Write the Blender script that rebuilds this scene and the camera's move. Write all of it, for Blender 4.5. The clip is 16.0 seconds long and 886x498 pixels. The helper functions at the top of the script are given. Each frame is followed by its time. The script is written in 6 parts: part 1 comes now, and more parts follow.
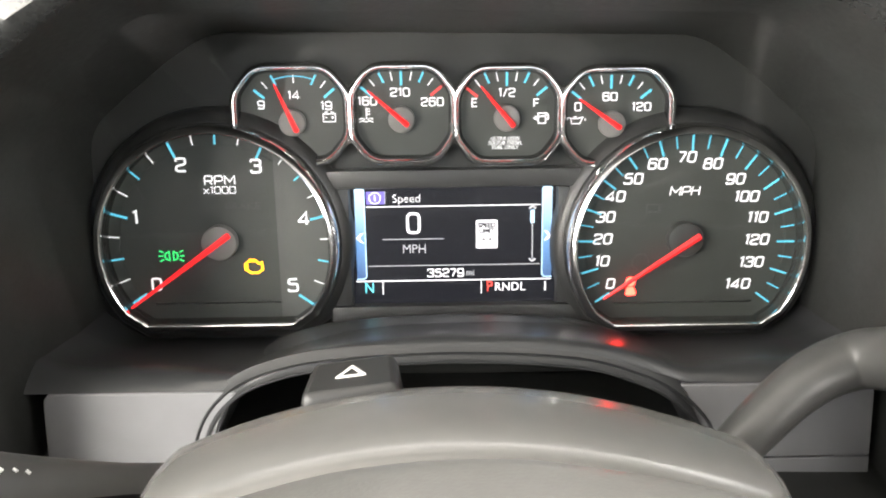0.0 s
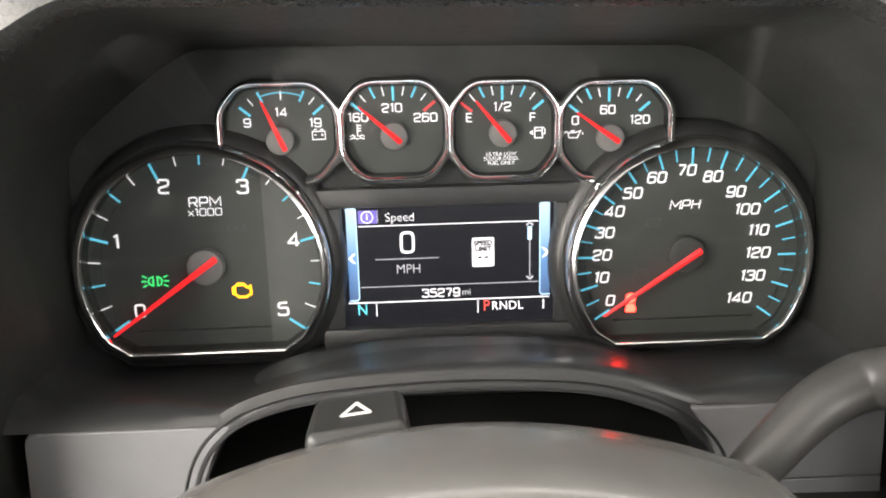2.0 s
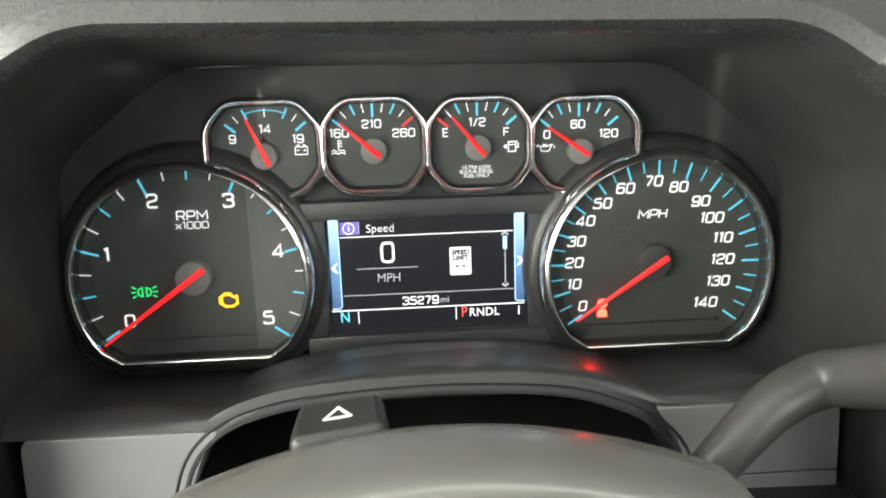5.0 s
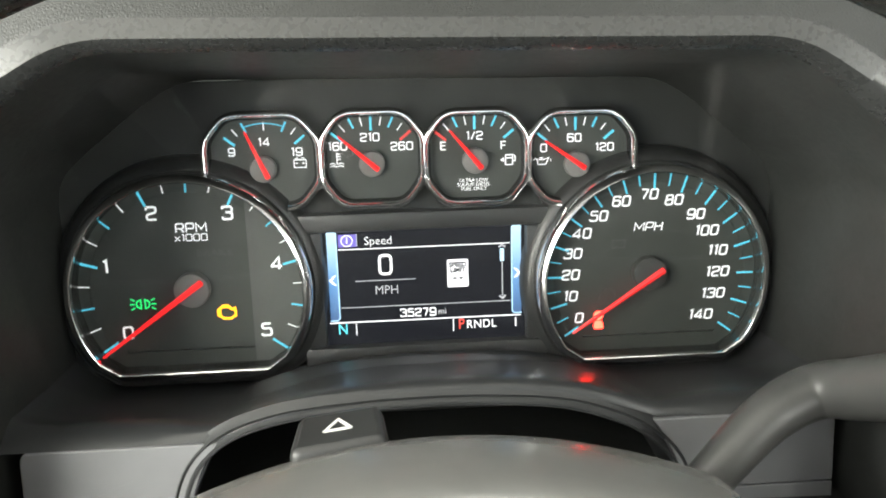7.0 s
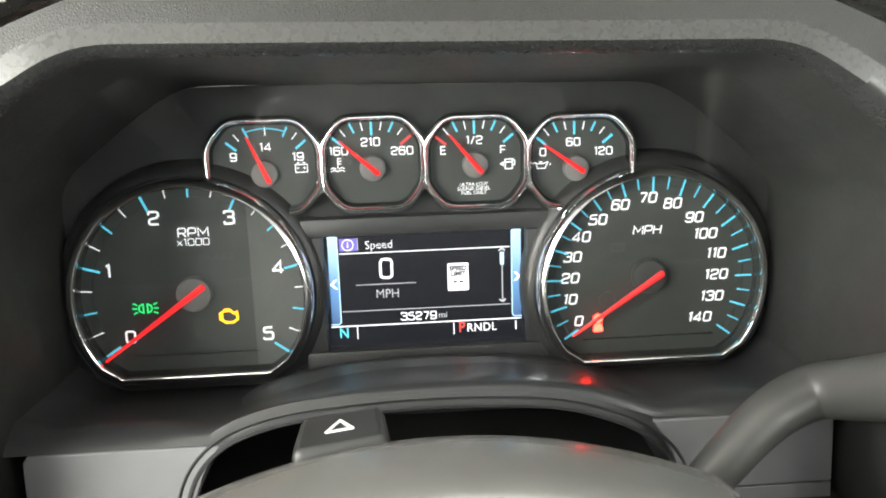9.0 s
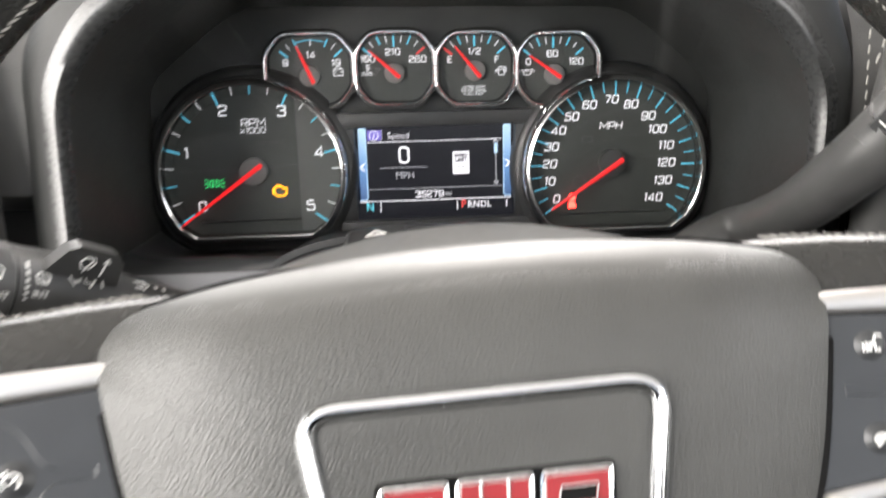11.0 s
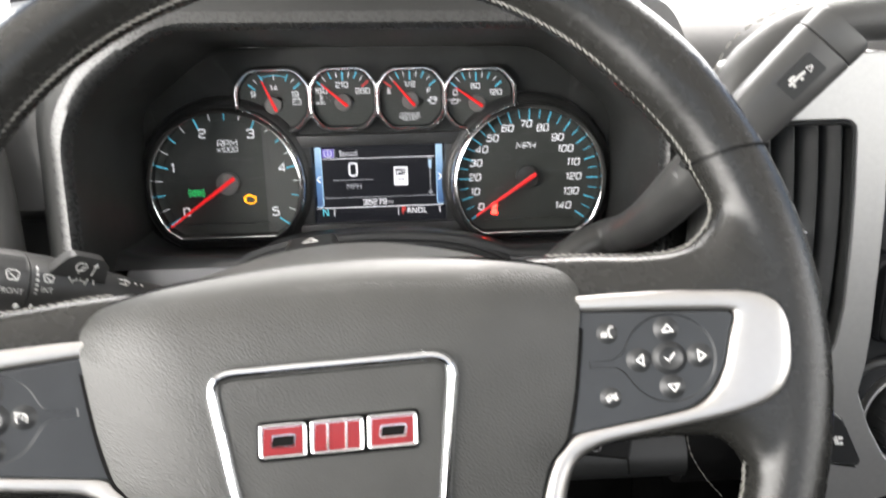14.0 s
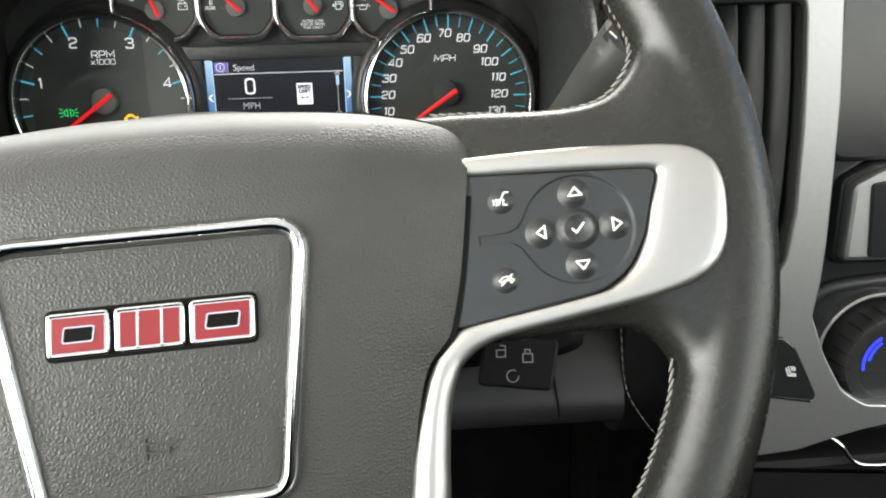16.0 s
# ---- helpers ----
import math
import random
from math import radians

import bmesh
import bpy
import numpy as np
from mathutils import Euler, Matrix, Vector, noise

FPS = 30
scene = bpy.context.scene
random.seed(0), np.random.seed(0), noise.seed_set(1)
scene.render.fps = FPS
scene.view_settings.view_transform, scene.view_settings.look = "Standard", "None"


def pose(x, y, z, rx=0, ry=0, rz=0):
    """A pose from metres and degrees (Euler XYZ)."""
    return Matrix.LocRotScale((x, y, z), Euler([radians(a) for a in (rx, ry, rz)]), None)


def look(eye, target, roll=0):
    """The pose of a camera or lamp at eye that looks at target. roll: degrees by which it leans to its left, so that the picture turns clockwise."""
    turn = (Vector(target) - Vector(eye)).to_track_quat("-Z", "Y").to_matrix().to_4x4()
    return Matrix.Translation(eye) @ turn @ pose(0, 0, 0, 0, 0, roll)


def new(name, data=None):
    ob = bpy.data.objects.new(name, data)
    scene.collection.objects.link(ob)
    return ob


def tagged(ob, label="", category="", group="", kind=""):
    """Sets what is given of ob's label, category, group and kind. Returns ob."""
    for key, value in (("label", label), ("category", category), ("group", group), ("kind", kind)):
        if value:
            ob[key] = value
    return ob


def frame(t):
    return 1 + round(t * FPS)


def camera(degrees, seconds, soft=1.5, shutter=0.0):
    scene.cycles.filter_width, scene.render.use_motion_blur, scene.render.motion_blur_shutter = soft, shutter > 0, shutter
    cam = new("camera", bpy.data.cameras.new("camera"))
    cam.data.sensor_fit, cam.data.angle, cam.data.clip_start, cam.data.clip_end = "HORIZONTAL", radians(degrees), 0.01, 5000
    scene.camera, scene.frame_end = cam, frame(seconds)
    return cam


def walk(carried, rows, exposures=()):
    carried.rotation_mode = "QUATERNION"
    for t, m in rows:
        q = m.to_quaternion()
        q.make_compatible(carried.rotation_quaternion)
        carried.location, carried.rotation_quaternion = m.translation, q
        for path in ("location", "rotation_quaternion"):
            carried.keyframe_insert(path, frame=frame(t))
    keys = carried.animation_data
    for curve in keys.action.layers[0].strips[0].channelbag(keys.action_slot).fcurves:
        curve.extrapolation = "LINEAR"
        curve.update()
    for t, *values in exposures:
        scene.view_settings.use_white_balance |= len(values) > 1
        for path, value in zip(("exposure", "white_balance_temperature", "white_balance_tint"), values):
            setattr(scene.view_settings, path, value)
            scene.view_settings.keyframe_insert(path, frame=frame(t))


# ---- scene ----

EXPOSURE = 0.35
# The instrument cluster's own frame: x to the right, y ahead, z up, leaning back a little.
CF = pose(0, 0, 0.70, -6, 0, 0)
cam = camera(55.9, 16.0, 1.9, 0.4)
ROWS = [
    (0.0, -0.0060, -0.3894, 0.0926, -0.10, -13.88, -0.89),
    (0.5, -0.0224, -0.3867, 0.0876, -0.27, -13.74, -1.02),
    (1.0, -0.0386, -0.3975, 0.0895, -0.67, -13.86, -1.15),
    (1.5, -0.0235, -0.3972, 0.1045, -1.47, -13.91, -1.43),
    (2.0, -0.0167, -0.3748, 0.0988, -2.10, -13.95, -1.48),
    (2.5, -0.0089, -0.3757, 0.1025, -2.46, -14.17, -1.52),
    (3.0, -0.0055, -0.3762, 0.1037, -2.66, -14.35, -1.55),
    (5.5, -0.0148, -0.3922, 0.1071, -3.18, -13.58, -1.74),
    (6.0, -0.0150, -0.3925, 0.1082, -3.33, -13.37, -1.65),
    (6.5, -0.0145, -0.3921, 0.1066, -3.29, -13.12, -1.76),
    (7.0, -0.0156, -0.3926, 0.1070, -3.55, -13.04, -1.64),
    (7.5, -0.0156, -0.3919, 0.1054, -3.50, -12.96, -1.71),
    (8.0, -0.0160, -0.3929, 0.1056, -3.50, -12.94, -1.73),
    (10.3, -0.0155, -0.4166, 0.1060, -3.62, -11.99, -1.90),
    (10.5, -0.0147, -0.4390, 0.1048, -3.52, -13.06, -1.75),
    (11.0, -0.0278, -0.5148, 0.0690, -3.43, -13.17, -1.51),
    (11.3, -0.0494, -0.5547, 0.0474, -3.64, -13.34, -1.44),
    (11.5, -0.0586, -0.5660, 0.0265, -3.34, -13.23, -1.40),
    (11.8, -0.0815, -0.5791, 0.0207, -3.46, -13.28, -1.38),
    (12.0, -0.0904, -0.5834, 0.0296, -3.40, -13.14, -1.25),
    (12.5, -0.0914, -0.6025, 0.0798, -3.36, -13.08, -1.20),
    (13.0, -0.0576, -0.6090, 0.1293, -3.14, -14.05, -1.38),
    (13.3, -0.0308, -0.6164, 0.1462, -3.24, -15.06, -1.38),
    (13.5, -0.0106, -0.6113, 0.1388, -2.59, -14.83, -1.44),
    (14.0, 0.0290, -0.6159, 0.1059, -1.57, -14.57, -1.62),
    (14.5, 0.0544, -0.5861, 0.0580, -1.08, -14.35, -1.71),
    (14.7, 0.0581, -0.5835, 0.0526, -1.98, -14.65, -1.45),
    (15.0, 0.0704, -0.5668, 0.0424, -2.35, -14.40, -1.61),
    (15.5, 0.0742, -0.5649, 0.0443, -3.36, -14.43, -1.54),
    (16.0, 0.0647, -0.5633, 0.0412, -4.07, -14.73, -1.55),
]
walk(cam, [(t, CF @ pose(x, y, z, 90 + pitch, 0, yaw) @ pose(0, 0, 0, 0, 0, roll)) for t, x, y, z, yaw, pitch, roll in ROWS],
     [(0, EXPOSURE + 1.1, 6950, 12), (0.6, EXPOSURE + 1.0, 6970, 13), (1.5, EXPOSURE + 0.9, 7000, 14), (3, EXPOSURE + 0.6, 7050, 11), (5.5, EXPOSURE + 0.76, 6850, 6), (8, EXPOSURE + 0.8, 6800, 5), (10.4, EXPOSURE + 0.98, 6800, 12),
      (11, EXPOSURE + 0.38, 6700, 14), (11.5, EXPOSURE - 0.10, 6700, 13), (12.3, EXPOSURE - 0.12, 6700, 11), (13.5, EXPOSURE + 0.31, 6600, 14), (14.5, EXPOSURE + 0.10, 6700, 11), (16, EXPOSURE + 0.05, 6700, 7)])

# ---- light ----
world = bpy.data.worlds.new("sky")
scene.world = world
world.use_nodes = True
sky = world.node_tree.nodes.new("ShaderNodeTexSky")
sky.sky_type = 'NISHITA'
sky.sun_disc = False
sky.sun_elevation, sky.sun_rotation = radians(50), radians(20)
world.node_tree.links.new(sky.outputs[0], world.node_tree.nodes["Background"].inputs[0])
world.node_tree.nodes["Background"].inputs[1].default_value = 0.15
sun = new("sun", bpy.data.lights.new("sun", 'SUN'))
sun.data.energy, sun.data.angle, sun.data.color = 1.2, radians(14), (1.0, 0.97, 0.93)
sun.matrix_world = look((0.3, 2.0, 3.0), (0, 0, 0.7))


def window_lamp(name, eye, target, w, h, power):
    ob = new(name, bpy.data.lights.new(name, 'AREA'))
    ob.data.shape, ob.data.size, ob.data.size_y, ob.data.energy = 'RECTANGLE', w, h, power
    ob.data.color = (1.0, 0.99, 0.94)
    ob.matrix_world = look(eye, target)
    return ob


window_lamp("windshield_light", (0.15, 0.40, 1.24), (0.15, -0.45, 0.60), 1.5, 0.62, 25.0)
window_lamp("doorway_light", (-0.74, -0.62, 0.86), (0.2, -0.30, 0.68), 1.0, 0.66, 22.0)
window_lamp("far_window_light", (1.00, -0.90, 0.94), (0.0, -0.35, 0.70), 1.3, 0.50, 6.5)
window_lamp("rear_window_light", (0.15, -1.55, 1.05), (0.0, 0.0, 0.75), 1.4, 0.42, 1.8)


# ---- materials ----
def node(nt, kind, **values):
    n = nt.nodes.new(kind)
    for k, v in values.items():
        n.inputs[k.replace("_", " ")].default_value = v
    return n


def material(name, color, rough=0.5, metal=0.0, vary=0.12, scale=60.0, bump=0.0, bump_scale=900.0, cells=False, emit=None, power=0.0, coat=0.0, spec=0.5, wear=0.08):
    m = bpy.data.materials.new(name)
    m.use_nodes = True
    nt = m.node_tree
    b = nt.nodes["Principled BSDF"]
    b.inputs["Roughness"].default_value, b.inputs["Metallic"].default_value = rough, metal
    b.inputs["Coat Weight"].default_value = coat
    b.inputs["Specular IOR Level"].default_value = spec
    co = nt.nodes.new("ShaderNodeTexCoord")
    link = nt.links.new
    if vary:
        big = node(nt, "ShaderNodeTexNoise", Scale=scale, Detail=4.0)
        link(co.outputs["Object"], big.inputs["Vector"])
        ramp = nt.nodes.new("ShaderNodeMapRange")
        ramp.inputs["From Min"].default_value, ramp.inputs["From Max"].default_value = 0.3, 0.7
        ramp.inputs["To Min"].default_value, ramp.inputs["To Max"].default_value = 1 - vary, 1 + vary
        link(big.outputs["Fac"], ramp.inputs["Value"])
        mul = nt.nodes.new("ShaderNodeVectorMath")
        mul.operation = 'SCALE'
        mul.inputs[0].default_value = color
        link(ramp.outputs[0], mul.inputs["Scale"])
        link(mul.outputs[0], b.inputs["Base Color"])
        rr = nt.nodes.new("ShaderNodeMapRange")
        rr.inputs["To Min"].default_value, rr.inputs["To Max"].default_value = max(rough - wear, 0.02), min(rough + wear, 1)
        fine = node(nt, "ShaderNodeTexNoise", Scale=scale * 7, Detail=3.0)
        link(co.outputs["Object"], fine.inputs["Vector"])
        link(fine.outputs["Fac"], rr.inputs["Value"])
        link(rr.outputs[0], b.inputs["Roughness"])
    else:
        b.inputs["Base Color"].default_value = (*color, 1)
    if bump:
        if cells:
            tex = node(nt, "ShaderNodeTexVoronoi", Scale=bump_scale)
            tex.feature = 'DISTANCE_TO_EDGE'
            out = tex.outputs["Distance"]
            warp = node(nt, "ShaderNodeTexNoise", Scale=bump_scale * 0.6, Detail=2.0)
            link(co.outputs["Object"], warp.inputs["Vector"])
            add = nt.nodes.new("ShaderNodeVectorMath")
            add.operation = 'MULTIPLY_ADD'
            link(warp.outputs["Color"], add.inputs[0])
            add.inputs[1].default_value = (0.5 / bump_scale,) * 3
            link(co.outputs["Object"], add.inputs[2])
            link(add.outputs[0], tex.inputs["Vector"])
            clamp = nt.nodes.new("ShaderNodeMapRange")
            clamp.inputs["From Max"].default_value = 0.36
            link(out, clamp.inputs["Value"])
            out = clamp.outputs[0]
        else:
            tex = node(nt, "ShaderNodeTexNoise", Scale=bump_scale, Detail=3.0)
            link(co.outputs["Object"], tex.inputs["Vector"])
            out = tex.outputs["Fac"]
        bm = nt.nodes.new("ShaderNodeBump")
        bm.inputs["Strength"].default_value, bm.inputs["Distance"].default_value = bump, 0.0004
        link(out, bm.inputs["Height"])
        link(bm.outputs[0], b.inputs["Normal"])
    if emit:
        b.inputs["Emission Color"].default_value, b.inputs["Emission Strength"].default_value = (*emit, 1), power
    return m


BLACK = material("black_plastic", (0.034, 0.035, 0.035), 0.42, vary=0.15, bump=0.15, bump_scale=2500)
COLLAR = material("collar_plastic", (0.027, 0.0277, 0.0275), 0.34, vary=0.12, bump=0.1, bump_scale=2500)
WALL = material("wall_plastic", (0.035, 0.038, 0.036), 0.22, vary=0.08)
GLOSS = material("gloss_black", (0.020, 0.021, 0.022), 0.20, vary=0.1)
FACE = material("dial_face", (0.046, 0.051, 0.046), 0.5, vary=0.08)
# dial colour lightened to paint in a soft reflection on the lens
REFLECTFACE = material("reflection_dial_face", (0.084, 0.089, 0.083), 0.5, vary=0.06)
SHROUD = material("shroud_plastic", (0.0255, 0.027, 0.026), 0.45, vary=0.15, bump=0.2, bump_scale=1800, spec=0.35)
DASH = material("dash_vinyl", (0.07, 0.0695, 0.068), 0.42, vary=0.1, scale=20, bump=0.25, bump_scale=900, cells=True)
LOWER = material("lower_plastic", (0.036, 0.0375, 0.039), 0.29, vary=0.08, wear=0.02)
LEATHER = material("rim_leather", (0.016, 0.016, 0.0147), 0.27, vary=0.10, scale=25, bump=0.10, bump_scale=1500, cells=True, wear=0.04)
PAD = material("pad_vinyl", (0.046, 0.0465, 0.0435), 0.42, vary=0.1, scale=40, bump=0.36, bump_scale=720, cells=True, spec=0.5, wear=0.05)
PADSMOOTH = material("pad_smooth", (0.046, 0.0465, 0.0435), 0.42, vary=0.08, scale=40, bump=0.05, bump_scale=720, cells=True, wear=0.05)
CHROME = material("chrome", (0.68, 0.69, 0.70), 0.08, 1.0, vary=0.02, scale=90)
RINGCHROME = material("ring_chrome", (0.95, 0.95, 0.95), 0.13, 1.0, vary=0.02, scale=90)
SILVER = material("satin_silver", (0.53, 0.518, 0.502), 0.40, 1.0, vary=0.015, scale=300)
PANEL = material("switch_panel", (0.024, 0.0265, 0.029), 0.38, vary=0.08, bump=0.15, bump_scale=2500)
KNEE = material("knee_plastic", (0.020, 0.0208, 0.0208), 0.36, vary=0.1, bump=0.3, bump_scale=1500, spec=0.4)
SLAT = material("slat_plastic", (0.040, 0.0415, 0.042), 0.36, vary=0.1, bump=0.15, bump_scale=2500)
COVER = material("column_plastic", (0.128, 0.127, 0.122), 0.25, vary=0.04, scale=60, wear=0.01)
BUTTON = material("button_plastic", (0.03, 0.031, 0.031), 0.33, vary=0.08, scale=40)
LEVER = material("lever_plastic", (0.061, 0.061, 0.0595), 0.38, vary=0.12, bump=0.1, bump_scale=1800)
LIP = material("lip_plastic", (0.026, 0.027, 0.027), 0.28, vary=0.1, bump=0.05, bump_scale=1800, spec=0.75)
# hood vinyl darkened for the shade on the front facing away from the windshield
BROWSHADE = material("shaded_brow_vinyl", (0.025, 0.026, 0.025), 0.5, vary=0.1, scale=20, bump=0.25, bump_scale=900, cells=True, spec=0.35)
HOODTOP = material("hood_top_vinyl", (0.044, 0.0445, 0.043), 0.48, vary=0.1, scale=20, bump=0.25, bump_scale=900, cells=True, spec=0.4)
BOX = material("bezel_plastic", (0.185, 0.186, 0.196), 0.40, vary=0.05, wear=0.02)
HUB = material("hub_plastic", (0.15, 0.15, 0.145), 0.5, vary=0.06)
DARKHUB = material("dark_hub_plastic", (0.045, 0.047, 0.045), 0.4, vary=0.06)
RUBBER = material("button_rubber", (0.025, 0.0265, 0.028), 0.42, vary=0.08)
DARK = material("dark_gap", (0.006, 0.006, 0.006), 0.8, vary=0, spec=0.1)
# near-black without gloss: the footwell's deep shade is put into the colour
SHADECARPET = material("shade_black_carpet", (0.0028, 0.0028, 0.0028), 0.95, vary=0.3, bump=0.6, bump_scale=600, spec=0.0)
LINER = material("headliner", (0.76, 0.745, 0.72), 0.9, vary=0.06, bump=0.4, bump_scale=800)
THREAD = material("light_thread", (0.27, 0.262, 0.242), 0.7, vary=0.15, scale=800)
PRINT = material("white_print", (0.75, 0.76, 0.78), 0.6, vary=0, emit=(0.93, 0.96, 1.0), power=0.33)
PAINT = material("white_legend", (0.78, 0.78, 0.76), 0.6, vary=0.05, scale=900)
TICKBLUE = material("blue_tick", (0.08, 0.45, 0.62), 0.6, vary=0, emit=(0.10, 0.58, 0.80), power=0.32)
TICKRED = material("red_tick", (0.55, 0.05, 0.05), 0.6, vary=0, emit=(0.8, 0.06, 0.05), power=0.3)
NEEDLE = material("red_needle", (0.45, 0.015, 0.015), 0.4, vary=0, emit=(0.95, 0.02, 0.025), power=0.55)
AMBER = material("amber_lamp", (0.6, 0.3, 0.02), 0.6, vary=0, emit=(1.0, 0.42, 0.01), power=1.3)
GREEN = material("green_lamp", (0.02, 0.4, 0.12), 0.6, vary=0, emit=(0.02, 0.75, 0.18), power=0.6)
REDLAMP = material("red_lamp", (0.6, 0.05, 0.03), 0.6, vary=0, emit=(1.0, 0.018, 0.012), power=14.0)
OFFLAMP = material("unlit_lamp", (0.055, 0.060, 0.055), 0.5, vary=0)
LCD = material("screen_black", (0.006, 0.006, 0.008), 0.25, vary=0, emit=(0.3, 0.33, 0.45), power=0.018)
LCDWHITE = material("screen_white", (0.3, 0.3, 0.3), 0.4, vary=0, emit=(0.92, 0.93, 1.0), power=0.85)
LCDGREY = material("screen_grey", (0.2, 0.2, 0.2), 0.4, vary=0, emit=(0.7, 0.72, 0.8), power=0.45)
LCDCYAN = material("screen_cyan", (0.1, 0.3, 0.35), 0.4, vary=0, emit=(0.08, 0.62, 0.75), power=0.8)
LCDRED = material("screen_red", (0.4, 0.05, 0.05), 0.4, vary=0, emit=(0.9, 0.07, 0.05), power=0.8)
LCDPALE = material("screen_pale_blue", (0.2, 0.3, 0.4), 0.4, vary=0, emit=(0.42, 0.66, 0.9), power=0.8)
LCDVIOLET = material("screen_violet", (0.1, 0.08, 0.3), 0.4, vary=0, emit=(0.13, 0.10, 0.50), power=0.5)
BADGERED = material("badge_red", (0.22, 0.012, 0.015), 0.35, vary=0.08, coat=0.15)
FOBMARK = material("grey_legend", (0.30, 0.30, 0.30), 0.6, vary=0.1, scale=900)
# black of the key fob, used also where shade is painted near-black
FOBSHADE = material("fob_and_shade_plastic", (0.007, 0.007, 0.007), 0.55, vary=0.1, spec=0.2)
KNOBBLUE = material("blue_light", (0.02, 0.03, 0.5), 0.5, vary=0, emit=(0.03, 0.05, 1.0), power=1.0)


# ---- mesh helpers ----
def part(name, bm, mat, parent=None, label="", local=None, smooth=38):
    me = bpy.data.meshes.new(name)
    bmesh.ops.recalc_face_normals(bm, faces=bm.faces)
    for fc in bm.faces:
        fc.smooth = len(fc.verts) < 9
    lim = radians(smooth)
    for e in bm.edges:
        e.smooth = len(e.link_faces) == 2 and e.calc_face_angle(0) < lim
    bm.to_mesh(me)
    bm.free()
    me.materials.append(mat)
    ob = new(name, me)
    if parent is not None:
        ob.parent = parent
    if local is not None:
        ob.matrix_basis = local
    if label:
        ob["label"] = label
    return ob


def thing(name, m, label, category, group="", kind=""):
    ob = new(name)
    ob.empty_display_size = 0.01
    ob.matrix_world = m
    return tagged(ob, label, category, group, kind)


def rounded(pts, r, n=5):
    """A polygon with its corners rounded; r is one radius or one for each corner."""
    out, k = [], len(pts)
    for i, p in enumerate(pts):
        p, a, b = Vector(p), Vector(pts[i - 1]), Vector(pts[(i + 1) % k])
        rad = r[i] if isinstance(r, (list, tuple)) else r
        u, v = (a - p), (b - p)
        ang = u.angle(v)
        t = min(rad / max(math.tan(ang / 2), 1e-4), u.length * 0.49, v.length * 0.49)
        q0, q1 = p + u.normalized() * t, p + v.normalized() * t
        for j in range(n + 1):
            s = j / n
            out.append(tuple((1 - s) ** 2 * q0 + 2 * s * (1 - s) * p + s * s * q1))
    return out


def offset(pts, d):
    """The closed outline (counter-clockwise) moved outwards by d."""
    k, out = len(pts), []
    for i in range(k):
        a, p, b = Vector(pts[i - 1]), Vector(pts[i]), Vector(pts[(i + 1) % k])
        e0, e1 = (p - a), (b - p)
        n0, n1 = Vector((e0.y, -e0.x)), Vector((e1.y, -e1.x))
        n0 = n0.normalized() if n0.length > 1e-9 else n1.normalized()
        n1 = n1.normalized() if n1.length > 1e-9 else n0
        nn = n0 + n1
        nn = nn / max(nn.length_squared, 0.5) * 2 if nn.length > 1e-6 else n0
        out.append((p.x + nn.x * d, p.y + nn.y * d))
    return out


def ccw(pts):
    area = sum(pts[i - 1][0] * p[1] - p[0] * pts[i - 1][1] for i, p in enumerate(pts))
    return list(pts) if area > 0 else list(pts)[::-1]


def bridge(bm, rings, closed=True, cap0=False, cap1=False):
    """Quads between rings of equal count; optional end caps."""
    vs = [[bm.verts.new(p) for p in ring] for ring in rings]
    k = len(vs[0])
    for a, b in zip(vs, vs[1:]):
        for i in range(k if closed else k - 1):
            j = (i + 1) % k
            bm.faces.new((a[i], a[j], b[j], b[i]))
    if cap0:
        bm.faces.new(vs[0][::-1])
    if cap1:
        bm.faces.new(vs[-1])
    return vs


def loft(outline, prof, cap0=True, cap1=True, bm=None, lift=None):
    """Rings of the outline at (outward offset, height) pairs; lift(x, y) is added to the height."""
    bm = bm or bmesh.new()
    outline = ccw(outline)
    rings = []
    for d, z in prof:
        rings.append([(x, y, z + (lift(x, y) if lift else 0)) for x, y in (offset(outline, d) if d else outline)])
    bridge(bm, rings, True, cap0, cap1)
    return bm


def plate(outline, z0, z1, bev=0.0006, lift=None, bm=None):
    """A slab with a rounded upper edge."""
    return loft(outline, [(0, z0), (0, z1 - bev), (-bev * 0.35, z1 - bev * 0.3), (-bev, z1)], bm=bm, lift=lift)


def hoop(outline, prof, bm=None, lift=None):
    """A closed profile of (offset, height) carried round the outline."""
    bm = bm or bmesh.new()
    outline = ccw(outline)
    rings = [[(x, y, z + (lift(x, y) if lift else 0)) for x, y in offset(outline, d)] for d, z in prof]
    rings.append(rings[0])
    vs = [[bm.verts.new(p) for p in ring] for ring in rings[:-1]]
    vs.append(vs[0])
    k = len(outline)
    for a, b in zip(vs, vs[1:]):
        for i in range(k):
            j = (i + 1) % k
            bm.faces.new((a[i], a[j], b[j], b[i]))
    return bm


def arc(cx, cy, r, a0, a1, n):
    return [(cx + r * math.cos(a0 + (a1 - a0) * i / n), cy + r * math.sin(a0 + (a1 - a0) * i / n)) for i in range(n + 1)]


def disc(cx, cy, r, n=40):
    return arc(cx, cy, r, 0, 2 * math.pi * (n - 1) / n, n - 1)


